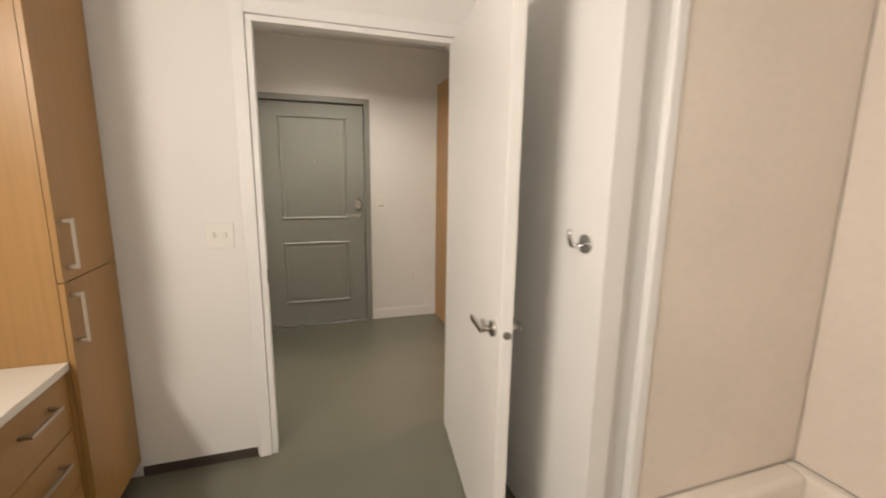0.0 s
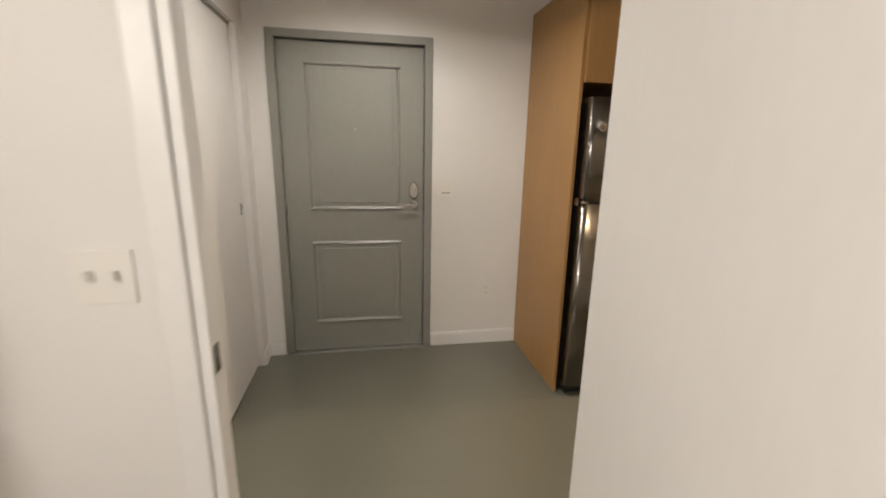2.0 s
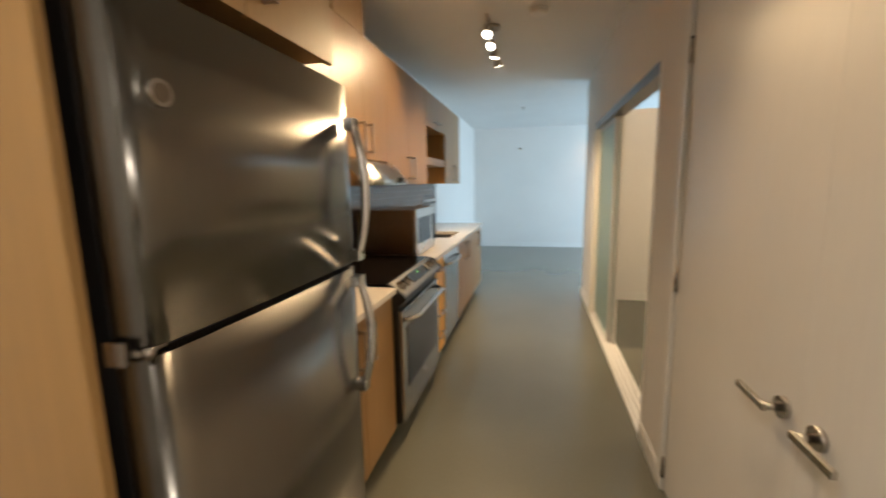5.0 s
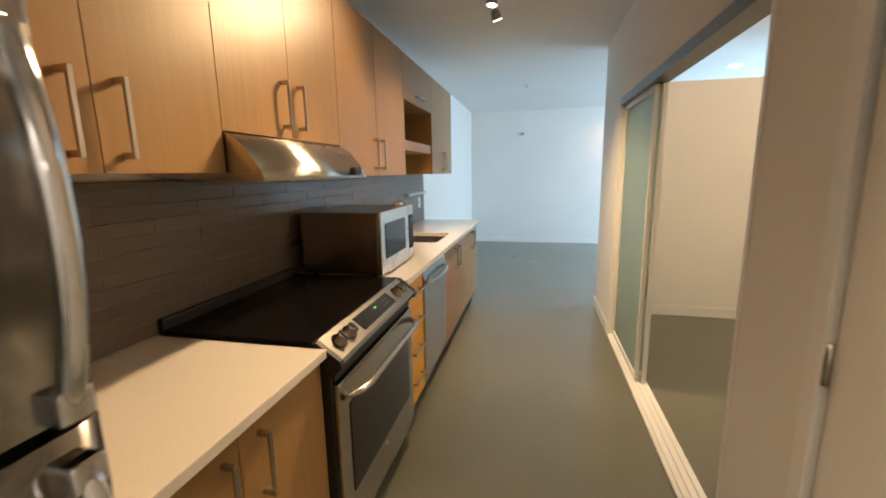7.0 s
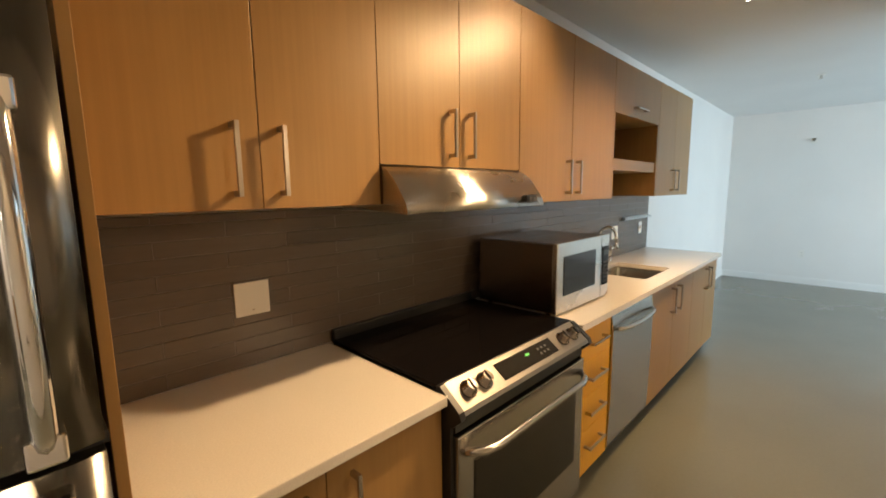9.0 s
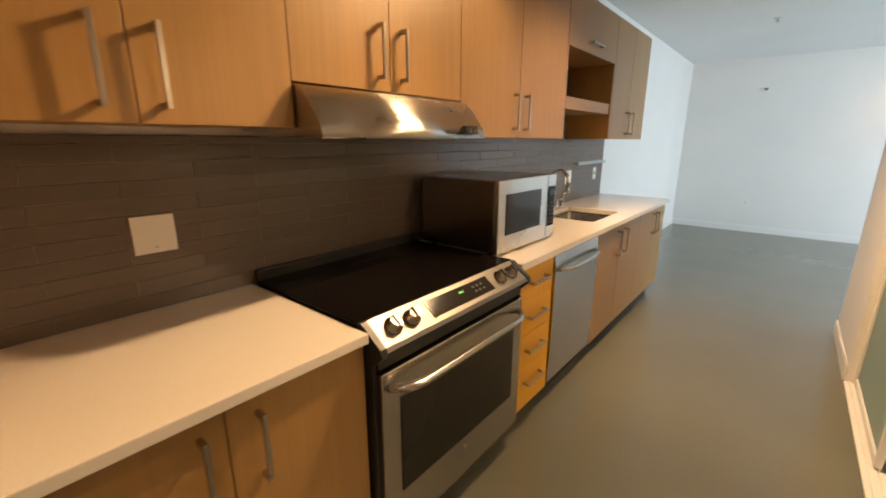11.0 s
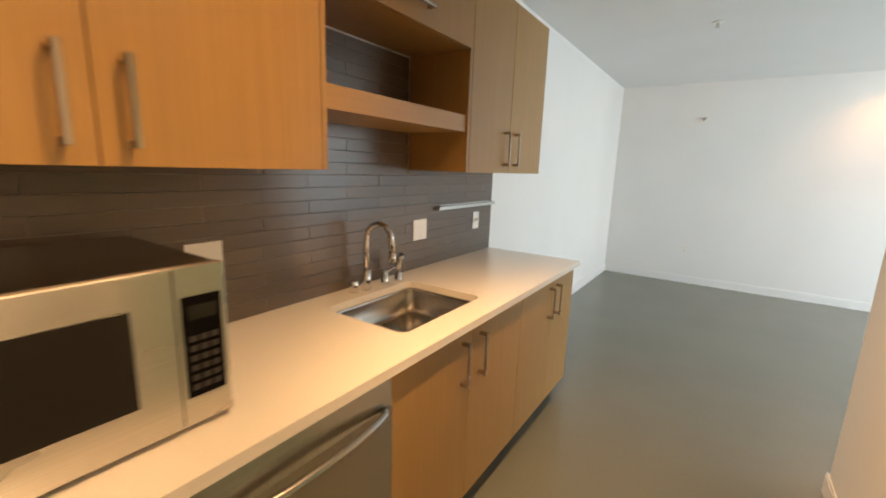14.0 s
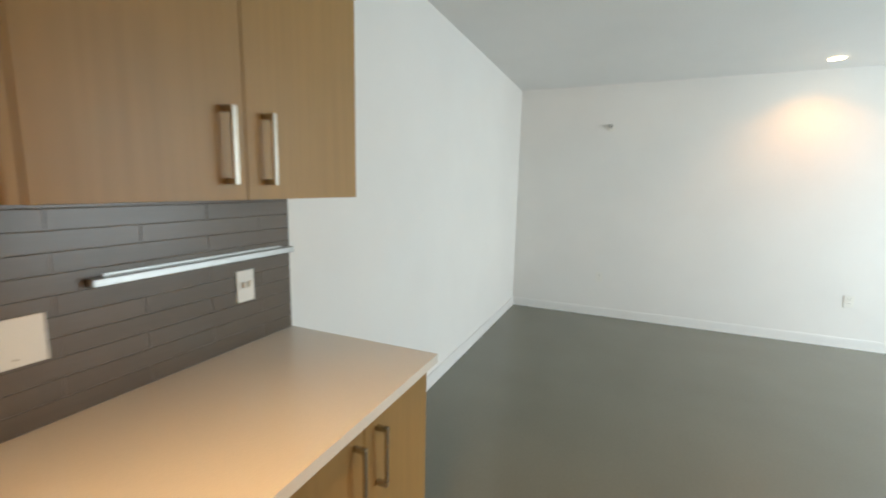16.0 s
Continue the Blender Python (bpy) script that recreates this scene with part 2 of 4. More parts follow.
# ---- walls ----
bm = cube(-2.0, WY, 0, 0.035, WY + 0.13, CEIL)
box(bm, 1.045, WY, 0, FX + 0.12, WY + 0.13, CEIL)
box(bm, 0.035, WY, 2.118, 1.045, WY + 0.13, CEIL)
structure("wall_north", bm, WALL, "off-white painted wall of entry and kitchen", "wall")
structure("wall_corridor_outside", cube(-0.4, WY + 0.16, 0, 1.5, WY + 0.2, 2.4), WALL, "plain wall behind the entry door", "wall")
structure("wall_east", cube(FX, -2.7, 0, FX + 0.12, WY, CEIL), WALL, "white painted end wall of the living room", "wall")
# the wall across from the kitchen: doors, bedroom opening, and its end
bm = cube(1.392, RY - 0.12, 0, 1.4, RY, CEIL)
box(bm, 1.4, RY - 0.12, 2.12, 3.17, RY, CEIL)
box(bm, 3.17, RY - 0.12, 0, 3.58, RY, CEIL)
box(bm, 3.58, RY - 0.12, 2.0, 5.86, RY, CEIL)
box(bm, 5.86, RY - 0.12, 0, 6.72, RY, CEIL)
structure("wall_south", bm, WALL, "off-white wall with the wide bedroom opening", "wall")
structure("wall_closet_back", cube(1.392, 0.2, 0, 3.299, 0.26, CEIL), WALL, "plain back wall of the laundry closet", "wall")
structure("wall_bedroom_partition", cube(6.5, -2.5, 0, 6.62, RY - 0.12, 2.22), WALL, "off-white partition that stops short of the ceiling", "wall")
structure("wall_bedroom_west", cube(3.3, -2.5, 0, 3.42, RY - 0.12, CEIL), WALL, "off-white bedroom side wall", "wall")
bm = cube(3.3, -2.7, 0, 7.0, -2.52, CEIL)
box(bm, 7.0, -2.7, 0, 10.6, -2.52, 0.2)
box(bm, 7.0, -2.7, 2.45, 10.6, -2.52, CEIL)
box(bm, 10.6, -2.7, 0, FX, -2.52, CEIL)
structure("wall_window", bm, WALL, "white wall round the large living room window", "wall")
win = thing("window_1", (8.8, -2.6, 0.2), "large aluminium living room window", "window")
win["kind"] = "structure"
bm = cube(7.0, -2.64, 0.2, 10.6, -2.58, 0.26)
box(bm, 7.0, -2.64, 2.39, 10.6, -2.58, 2.45)
for x in (7.0, 8.17, 9.37, 10.54):
    box(bm, x, -2.638, 0.26, x + 0.06, -2.582, 2.39)
part("window_frame", bm, ALU, win)

# bathroom shell
bm = cube(-0.95, 1.03, 0, 0.235, 1.085, CEIL)
box(bm, 1.25, 1.03, 0, 1.39, 1.085, CEIL)
box(bm, 0.235, 1.03, 2.13, 1.25, 1.085, CEIL)
structure("wall_bathroom_front", bm, WALL, "off-white bathroom wall round the doorway", "wall")
structure("wall_bathroom_side", cube(1.31, -0.09, 0, 1.39, 1.03, CEIL), WALL, "off-white bathroom wall behind the open door", "wall")
structure("wall_bathroom_west", cube(-1.07, -2.4, 0, -0.95, 1.6, CEIL), WALL, "off-white bathroom wall behind the vanity", "wall")
structure("wall_bathroom_back", cube(-0.95, -2.4, 0, 2.5, -2.3, CEIL), WALL, "off-white wall behind the bathroom", "wall")
structure("wall_tub_end", cube(1.39, -0.05, 0, 2.5, 0.06, CEIL), WALL, "off-white wall at the end of the tub", "wall")
structure("wall_tub_back", cube(2.4, -2.3, 0, 2.5, -0.05, CEIL), WALL, "off-white wall behind the tub", "wall")

# hall closet shell
bm = cube(-0.21, 2.785, 0, -0.09, WY, CEIL)
box(bm, -0.21, 1.11, 0, -0.09, 1.3, CEIL)
box(bm, -0.21, 1.3, 2.1, -0.09, 2.785, CEIL)
structure("wall_hall_closet", bm, WALL, "off-white hall wall round the closet opening", "wall")
bm = cube(-0.95, 1.11, 0, -0.86, WY, CEIL)
box(bm, -0.86, 1.11, 0, -0.78, WY, 1.18, bevel=0.004)
structure("wall_closet_inside", bm, WALL, "white wall inside the closet with a ledge", "wall")

chase = thing("duct_chase", (3.67, 2.76, UT_CHASE), "oak duct cover above the range hood cabinet", "duct cover")
part("front", cube(3.34, 2.583, UT_CHASE + 0.001, 3.74, WY - 0.002, CEIL - 0.002, bevel=0.001), WOOD, chase)


def baseboard(name, x0, y0, x1, y1, h=0.1, mat=TRIM, label="white painted baseboard"):
    bm = cube(x0, y0, 0.0, x1, y1, h - 0.012, bevel=0.0)
    px = 0.003
    box(bm, min(x0, x1) + (px if abs(x1 - x0) < 0.05 else 0), min(y0, y1) + (px if abs(y1 - y0) < 0.05 else 0), h - 0.012,
        max(x0, x1) - (px if abs(x1 - x0) < 0.05 else 0), max(y0, y1) - (px if abs(y1 - y0) < 0.05 else 0), h)
    structure(name, bm, mat, label, "baseboard")


baseboard("baseboard_entry", 1.055, WY - 0.014, 1.709, WY)
baseboard("baseboard_entry_short", -0.09, WY - 0.014, 0.026, WY)
baseboard("baseboard_closet_return", -0.09, 2.79, -0.076, WY - 0.015)
baseboard("baseboard_kitchen_end", 6.93, WY - 0.014, FX - 0.015, WY)
baseboard("baseboard_east", FX - 0.014, -2.5, FX, WY - 0.002)
baseboard("baseboard_south_end", 5.88, RY, 6.73, RY + 0.014)
baseboard("baseboard_wall_end", 6.72, RY - 0.12, 6.734, RY)
baseboard("baseboard_south_door", 3.23, RY, 3.57, RY + 0.014)
baseboard("baseboard_partition", 6.486, -2.5, 6.5, RY - 0.13)
baseboard("baseboard_closet", -0.78, 1.12, -0.766, WY)
# low dark strip along the bathroom wall, left of the doorway
baseboard("dark_strip_bathroom", -0.34, 1.022, 0.165, 1.03, 0.05, TOE, "low dark strip along the foot of the bathroom wall")


# ---- entry door ----
def panel_face(bm, x0, z0, x1, z1, y):
    """A raised moulding round a shallow field, on a face that looks to -y."""
    w = 0.026
    for a in ((x0, z0, x1, z0 + w), (x0, z1 - w, x1, z1)):
        prism(bm, [(y, a[1]), (y - 0.011, (a[1] * 0.6 + a[3] * 0.4)), (y, a[3])], "x", a[0], a[2])
    for a in ((x0, z0 + w, x0 + w, z1 - w), (x1 - w, z0 + w, x1, z1 - w)):
        prism(bm, [(a[0], y), ((a[0] + a[2]) / 2, y - 0.009), (a[2], y)], "z", a[1], a[3])


door = thing("door_1", (0.54, WY, 0), "closed grey two-panel entry door in a grey steel frame", "door")
door["kind"] = "structure"
bm = cube(0.03, WY - 0.012, 0, 0.08, WY + 0.1, 2.123, bevel=0.003)
box(bm, 1.0, WY - 0.012, 0, 1.05, WY + 0.1, 2.123, bevel=0.003)
box(bm, 0.08, WY - 0.012, 2.075, 1.0, WY + 0.1, 2.123, bevel=0.003)
part("door_frame", bm, GREYDOOR, door)
ly = WY + 0.018
bm = cube(0.085, ly, 0.012, 0.995, ly + 0.045, 2.068, bevel=0.002)
leaf = part("door_leaf", bm, GREYDOOR, door)
for z0, z1 in ((1.022, 1.955), (0.215, 0.81)):
    # a recessed field with a sloped rim
    bm = bmesh.new()
    panel_face(bm, 0.245, z0, 0.84, z1, ly)
    box(bm, 0.295, ly - 0.004, z0 + 0.05, 0.79, ly + 0.001, z1 - 0.05, bevel=0.003)
    part("door_panel", bm, GREYDOOR, leaf)
part("peephole", rod((0.545, ly, 1.55), (0.545, ly - 0.006, 1.55), 0.007), NICKEL, leaf)
bm = tube(bmesh.new(), ((0.93, ly, 1.155), (0.93, ly - 0.012, 1.155), (0.93, ly - 0.02, 1.155)), [0.034, 0.034, 0.026], 20)
for v in bm.verts:
    v.co.z = 1.155 + (v.co.z - 1.155) * 1.8
part("deadbolt_plate", bm, STEEL, leaf, "oval satin deadbolt plate")
part("thumb_turn", cube(0.924, ly - 0.045, 1.165, 0.936, ly - 0.018, 1.2, bevel=0.003), CHROME, leaf)
lever_set(leaf, (0.93, ly, 1.062), (-1, 0, 0), (0, -1, 0), "satin lever handle")
part("threshold", cube(0.082, WY - 0.03, 0, 0.998, WY + 0.1, 0.012, bevel=0.003), ALU, door, "bare aluminium threshold")
for z in (1.85, 1.05, 0.25):
    part("hinge", rod((0.083, ly - 0.008, z - 0.05), (0.083, ly - 0.008, z + 0.05), 0.008), GREYDOOR, door)


def wall_plate(name, c, w, h, axis, label, kind):
    """A small cover plate; axis says which way it faces."""
    x, y, z = c
    t = thing(name, c, label, "switch" if "switch" in name else "outlet")
    ax = 0 if axis in ("-x", "+x") else 1
    s = -1 if axis[0] == "-" else 1

    def blk(u0, v0, u1, v1, d0, d1, bev=0.0):
        if ax == 1:
            return cube(x + u0, min(y + s * d0, y + s * d1), z + v0, x + u1, max(y + s * d0, y + s * d1), z + v1, bevel=bev)
        return cube(min(x + s * d0, x + s * d1), y + u0, z + v0, max(x + s * d0, x + s * d1), y + u1, z + v1, bevel=bev)
    part("cover_plate", blk(-w / 2, -h / 2, w / 2, h / 2, 0, 0.006, 0.0015), PLASTIC, t)
    if kind == "toggles":
        for u in (-w / 4 + 0.005, w / 4 - 0.005):
            part("toggle", blk(u - 0.005, -0.004, u + 0.005, 0.016, 0.005, 0.02, 0.002), PLASTIC, t)
            part("toggle_collar", blk(u - 0.008, -0.013, u + 0.008, 0.013, 0.005, 0.008, 0.001), PLASTIC, t)
    elif kind == "knobs":
        for u in (-w / 4 + 0.003, w / 4 - 0.003):
            a = (x + u, y + s * 0.005, z)
            b = (x + u, y + s * 0.02, z)
            part("knob", tube(bmesh.new(), (a, b), [0.012, 0.009], 14), NICKEL, t)
    elif kind == "thermostat":
        part("slot", blk(-0.03, -0.035, 0.03, -0.03, 0.005, 0.0075), SLOT, t)
        part("toggle", blk(0.018, -0.008, 0.026, 0.014, 0.005, 0.018, 0.002), PLASTIC, t)
        part("lip", blk(-w / 2 + 0.004, -h / 2 - 0.003, w / 2 - 0.004, -h / 2 + 0.003, 0.0, 0.012, 0.001), PLASTIC, t)
    elif kind == "outlet":
        for v in (-0.02, 0.02):
            part("socket", blk(-0.016, v - 0.014, 0.016, v + 0.014, 0.005, 0.0085, 0.002), PLASTIC, t)
            for u in (-0.006, 0.006):
                part("slot", blk(u - 0.0015, v - 0.004, u + 0.0015, v + 0.006, 0.0083, 0.0092), SLOT, t)
    elif kind == "blank":
        part("screw", blk(-0.004, -h / 2 + 0.016, 0.004, -h / 2 + 0.02, 0.005, 0.0075), NICKEL, t)
    return t


wall_plate("wall_switch", (1.15, WY, 1.175), 0.115, 0.115, "-y", "white control switch plate beside the entry door", "thermostat")
wall_plate("wall_outlet", (1.47, WY, 0.42), 0.07, 0.115, "-y", "white duplex outlet low on the entry wall", "outlet")
wall_plate("wall_switch", (0.07, 1.03, 1.16), 0.118, 0.118, "-y", "white double switch plate on the bathroom wall", "toggles")

# closet panel in the hall
closet = thing("closet_door", (-0.13, 2.4, 0.0), "white flush sliding closet door, half open", "door")
part("door_leaf", cube(-0.165, 2.0, 0.012, -0.125, 2.775, 2.09, bevel=0.002), DOORWHITE, closet)
part("finger_pull", cube(-0.1255, 2.7, 1.03, -0.1225, 2.718, 1.1, bevel=0.001), SLOT, closet, "dark recessed finger pull")
part("track", cube(-0.17, 1.3, 2.085, -0.12, 2.78, 2.099), ALU, closet)
bm = cube(-0.21, 1.3, 0, -0.07, 1.36, 2.098, bevel=0.003)
structure("trim_closet", bm, TRIM, "white closet jamb trim", "trim")

# ---- bathroom doorway and its door ----
bm = bmesh.new()
for x0, x1 in ((0.235, 0.262), (1.223, 1.25)):
    box(bm, x0, 1.02, 0, x1, 1.09, 2.104, bevel=0.002)
box(bm, 0.235, 1.02, 2.104, 1.25, 1.09, 2.13, bevel=0.002)
for y0, y1 in ((1.008, 1.0295), (1.0855, 1.094)):
    box(bm, 0.175, y0, 0, 0.234, y1, 2.19, bevel=0.004)
    box(bm, 1.251, y0, 0, 1.306, y1, 2.19, bevel=0.004)
    box(bm, 0.234, y0, 2.131, 1.251, y1, 2.19, bevel=0.004)
structure("trim_bathroom_door", bm, TRIM, "white door casing of the bathroom", "trim")
strike = thing("strike_plate", (0.262, 1.06, 0.95), "steel strike plate on the bathroom jamb", "latch plate")
part("plate", cube(0.2615, 1.03, 0.915, 0.265, 1.062, 0.985, bevel=0.001), STEEL, strike)

bdoor = thing("door_2", (1.218, 1.01, 0), "white flush bathroom door, swung wide open", "door")
bdoor["kind"] = "structure"
swing = Matrix.Translation((1.218, 1.005, 0)) @ Matrix.Rotation(radians(-98.4), 4, "Z")


def swung(bm):
    bm.transform(swing)
    return bm


leaf = part("door_leaf", swung(cube(0.0, -0.042, 0.012, 0.985, 0.0, 2.095, bevel=0.002)), DOORWHITE, bdoor)
along = (swing.to_3x3() @ Vector((-1, 0, 0)))
outn = (swing.to_3x3() @ Vector((0, -1, 0)))
lever_set(leaf, swing @ Vector((0.92, -0.042, 0.945)), along, outn)
lever_set(leaf, swing @ Vector((0.92, 0.0, 0.945)), along, -outn)
part("latch_bolt", swung(rod((0.984, -0.021, 0.945), (0.992, -0.021, 0.945), 0.013)), STEEL, leaf)
for z in (0.25, 1.05, 1.85):
    part("hinge", rod((1.223, 1.008, z - 0.05), (1.223, 1.008, z + 0.05), 0.008), STEEL, bdoor)

hook = thing("robe_hook", (1.31, 0.0, 1.24), "chrome robe hook on the bathroom wall", "hook")
part("hook_plate", rod((1.31, 0.0, 1.24), (1.302, 0.0, 1.24), 0.03, 20), CHROME, hook)
bm = tube(bmesh.new(), [(1.303, 0, 1.24), (1.27, 0, 1.232), (1.25, 0, 1.24), (1.243, 0, 1.262), (1.243, 0, 1.29)], [0.009, 0.009, 0.009, 0.009, 0.008])
part("hook_arm", bm, CHROME, hook)

# tall cabinet and vanity
tall = thing("tall_cabinet", (-0.66, 0.83, 0), "tall oak linen cabinet beside the vanity", "cabinet")
part("body", cube(-0.945, 0.6, 0.08, -0.362, 1.018, 2.4), WOOD, tall)
part("plinth", cube(-0.9, 0.615, 0.0, -0.43, 1.018, 0.08), TOE, tall)
for z0, z1, h0, h1 in ((0.09, 1.066, 0.85, 1.02), (1.07, 2.39, 1.12, 1.28)):
    d = part("cabinet_door", cube(-0.361, 0.602, z0, -0.342, 1.016, z1, bevel=0.001), WOOD, tall)
    bar_handle(d, (-0.342, 0.637, h0), (-0.342, 0.637, h1), (1, 0, 0))
van = thing("vanity_cabinet", (-0.66, -0.3, 0), "oak bathroom vanity with drawers", "cabinet")
part("body", cube(-0.945, -1.3, 0.1, -0.392, 0.597, 0.755), WOOD, van)
part("plinth", cube(-0.9, -1.3, 0.0, -0.45, 0.595, 0.1), TOE, van)
for y0, y1 in ((0.2, 0.594), (-0.25, 0.196), (-0.7, -0.254), (-1.29, -0.704)):
    for z0, z1 in ((0.54, 0.75), (0.32, 0.536), (0.105, 0.316)):
        d = part("drawer_front", cube(-0.391, y0, z0, -0.373, y1, z1, bevel=0.001), WOODX, van)
        c = (y0 + y1) / 2
        bar_handle(d, (-0.373, c - 0.08, z1 - 0.075), (-0.373, c + 0.08, z1 - 0.075), (1, 0, 0))
vt = thing("bathroom_counter", (-0.66, -0.3, 0.755), "white quartz vanity top", "countertop")
part("slab", cube(-0.948, -1.32, 0.756, -0.36, 0.598, 0.786, bevel=0.003), QUARTZ, vt)

# tub
tub = thing("bathtub", (1.95, -1.0, 0), "cream acrylic bathtub in its alcove", "bathtub")
bm = cube(1.55, -1.75, 0, 1.6, -0.06, 0.28, bevel=0.02)
box(bm, 2.33, -1.75, 0, 2.395, -0.06, 0.28, bevel=0.02)
box(bm, 1.56, -0.16, 0, 2.33, -0.06, 0.28, bevel=0.02)
box(bm, 1.56, -1.75, 0, 2.33, -1.65, 0.28, bevel=0.02)
box(bm, 1.55, -1.66, 0, 2.34, -0.15, 0.08, bevel=0.02)
part("shell", bm, TUB, tub)
bm = cube(1.545, -0.076, 0.285, 2.385, -0.052, 2.35, bevel=0.003)
box(bm, 2.376, -1.75, 0.285, 2.398, -0.08, 2.35, bevel=0.003)
structure("tub_surround", bm, SURROUND, "cream panels around the bathtub", "wall panel")
structure("trim_tub", cube(1.5, -0.085, 0.0, 1.544, -0.051, 2.4, bevel=0.006), TRIM, "white edge trim of the tub surround", "trim")

# ---- double closet doors in the corridor ----
bm = bmesh.new()
box(bm, 1.335, RY, 0, 1.4, RY + 0.014, 2.19, bevel=0.003)
box(bm, 3.17, RY, 0, 3.225, RY + 0.014, 2.19, bevel=0.003)
box(bm, 1.4, RY, 2.121, 3.17, RY + 0.014, 2.19, bevel=0.003)
structure("trim_laundry", bm, TRIM, "white casing round the double doors", "trim")
pair = thing("door_3", (2.28, RY, 0), "pair of closed white flush closet doors", "door")
pair["kind"] = "structure"
for x0, x1, hx, lx, dirx in ((1.408, 2.2846, 1.404, 2.22, -1), (2.2854, 3.158, 3.163, 2.35, 1)):
    lf = part("door_leaf", cube(x0, RY - 0.045, 0.012, x1, RY - 0.003, 2.11, bevel=0.0006, seg=1), DOORWHITE, pair)
    lever_set(lf, (lx, RY - 0.003, 0.87), (dirx, 0, 0), (0, 1, 0))
    for z in (0.12, 1.0, 1.92):
        part("hinge", rod((hx, RY + 0.004, z - 0.05), (hx, RY + 0.004, z + 0.05), 0.008), STEEL, pair)

# ---- bedroom opening and its sliding glass ----
bm = cube(3.58, RY - 0.12, 0, 3.6, RY + 0.004, 1.998)
box(bm, 5.84, RY - 0.12, 0, 5.86, RY + 0.004, 1.998)
structure("trim_bedroom", bm, TRIM, "white jamb of the bedroom opening", "trim")
structure("trim_slide_header", cube(3.6, RY - 0.1, 1.94, 5.84, RY + 0.006, 1.998, bevel=0.002), DARKALU, "grey metal header track of the sliding glass", "track")
bm = cube(3.6, RY - 0.115, 0.0, 5.84, RY + 0.01, 0.012)
for y in (RY - 0.09, RY - 0.055, RY - 0.02):
    box(bm, 3.6, y, 0.012, 5.84, y + 0.008, 0.02)
structure("trim_slide_sill", bm, TRIM, "white ribbed sill track of the sliding glass", "track")
for i, (x0, x1, y) in enumerate(((4.95, 5.84, RY - 0.045), (4.93, 5.82, RY - 0.085))):
    sl = thing("sliding_glass_door", ((x0 + x1) / 2, y, 0.02), "frosted sliding glass panel in an aluminium frame", "glass door", "sliding glass doors")
    part("pane", cube(x0 + 0.04, y - 0.003, 0.06, x1 - 0.04, y + 0.003, 1.9), GLASS, sl)
    bm = cube(x0 + 0.016, y - 0.014, 0.021, x0 + 0.04, y + 0.014, 1.938, bevel=0.002)
    box(bm, x1 - 0.04, y - 0.014, 0.021, x1, y + 0.014, 1.938, bevel=0.002)
    box(bm, x0 + 0.04, y - 0.014, 0.021, x1 - 0.04, y + 0.014, 0.06, bevel=0.002)
    box(bm, x0 + 0.04, y - 0.014, 1.9, x1 - 0.04, y + 0.014, 1.938, bevel=0.002)
    part("frame", bm, TRIM, sl)

# ---- kitchen: fridge surround ----
sur = thing("fridge_cabinet", (2.13, 2.55, 0), "oak cabinet surround over and beside the fridge", "cabinet")
part("side_panel", cube(1.71, 2.212, 0.0, 1.728, WY - 0.003, 2.3, bevel=0.001), WOOD, sur)
part("side_panel", cube(2.503, 2.3, 0.0, 2.521, WY - 0.013, 2.3, bevel=0.001), WOOD, sur)
part("body", cube(1.729, 2.212, 1.79, 2.502, WY - 0.003, 2.3), WOOD, sur)
for x0, x1, hx in ((1.73, 2.118, 2.075), (2.122, 2.52, 2.185)):
    d = part("cabinet_door", cube(x0, 2.191, 1.785, x1, 2.21, 2.298, bevel=0.001), WOOD, sur)
    bar_handle(d, (hx, 2.191, 1.84), (hx, 2.191, 2.0))

# ---- fridge ----
fr = thing("refrigerator", (2.13, 2.5, 0), "stainless top-freezer refrigerator with curved handles", "refrigerator")
part("body", cube(1.755, 2.205, 0.03, 2.48, 2.9, 1.69, bevel=0.004), BLACK, fr, "black cabinet sides")
part("grille", cube(1.77, 2.19, 0.0, 2.49, 2.3, 0.05), BLACK, fr)


def fridge_door(z0, z1):
    """A door with a gently bowed front and rounded upright edges."""
    out = []
    xs = [1.748 + (2.484 - 1.748) * i / 24 for i in range(25)]
    for x in xs:
        u = (x - 2.116) / 0.368
        out.append((x, 2.132 - 0.008 * (1 - u * u) + 0.03 * max(0, abs(u) - 0.95) ** 0.5))
    out += [(2.484, 2.203), (1.748, 2.203)]
    b = prism(bmesh.new(), out, "z", z0, z1)
    for f in b.faces:
        if abs(f.normal.z) < 0.3 and f.normal.y < -0.5:
            f.smooth = True
    return b


for z0, z1, hz0, hz1 in ((1.178, 1.708, 1.2, 1.6), (0.075, 1.162, 0.78, 1.135)):
    d = part("fridge_door", fridge_door(z0, z1), STEELV, fr)
    lo, hi = (hz0, hz1)
    pts = []
    for i in range(15):
        s = i / 14
        pts.append((2.43, 2.128 - 0.062 * math.sin(math.pi * (0.08 + 0.84 * s)) ** 0.6, lo + (hi - lo) * s))
    bm = tube(bmesh.new(), pts, 0.013, 12)
    box(bm, 2.412, 2.085, lo - 0.01, 2.448, 2.125, lo + 0.025, bevel=0.004)
    box(bm, 2.412, 2.085, hi - 0.025, 2.448, 2.125, hi + 0.01, bevel=0.004)
    part("handle", bm, CHROME, d, "bowed polished steel handle")
part("gasket", cube(1.76, 2.16, 1.162, 2.49, 2.21, 1.178), BLACK, fr)
bm = cube(1.733, 2.165, 1.15, 1.74, 2.205, 1.19, bevel=0.002)
box(bm, 1.7405, 2.145, 1.164, 1.79, 2.185, 1.176, bevel=0.003)
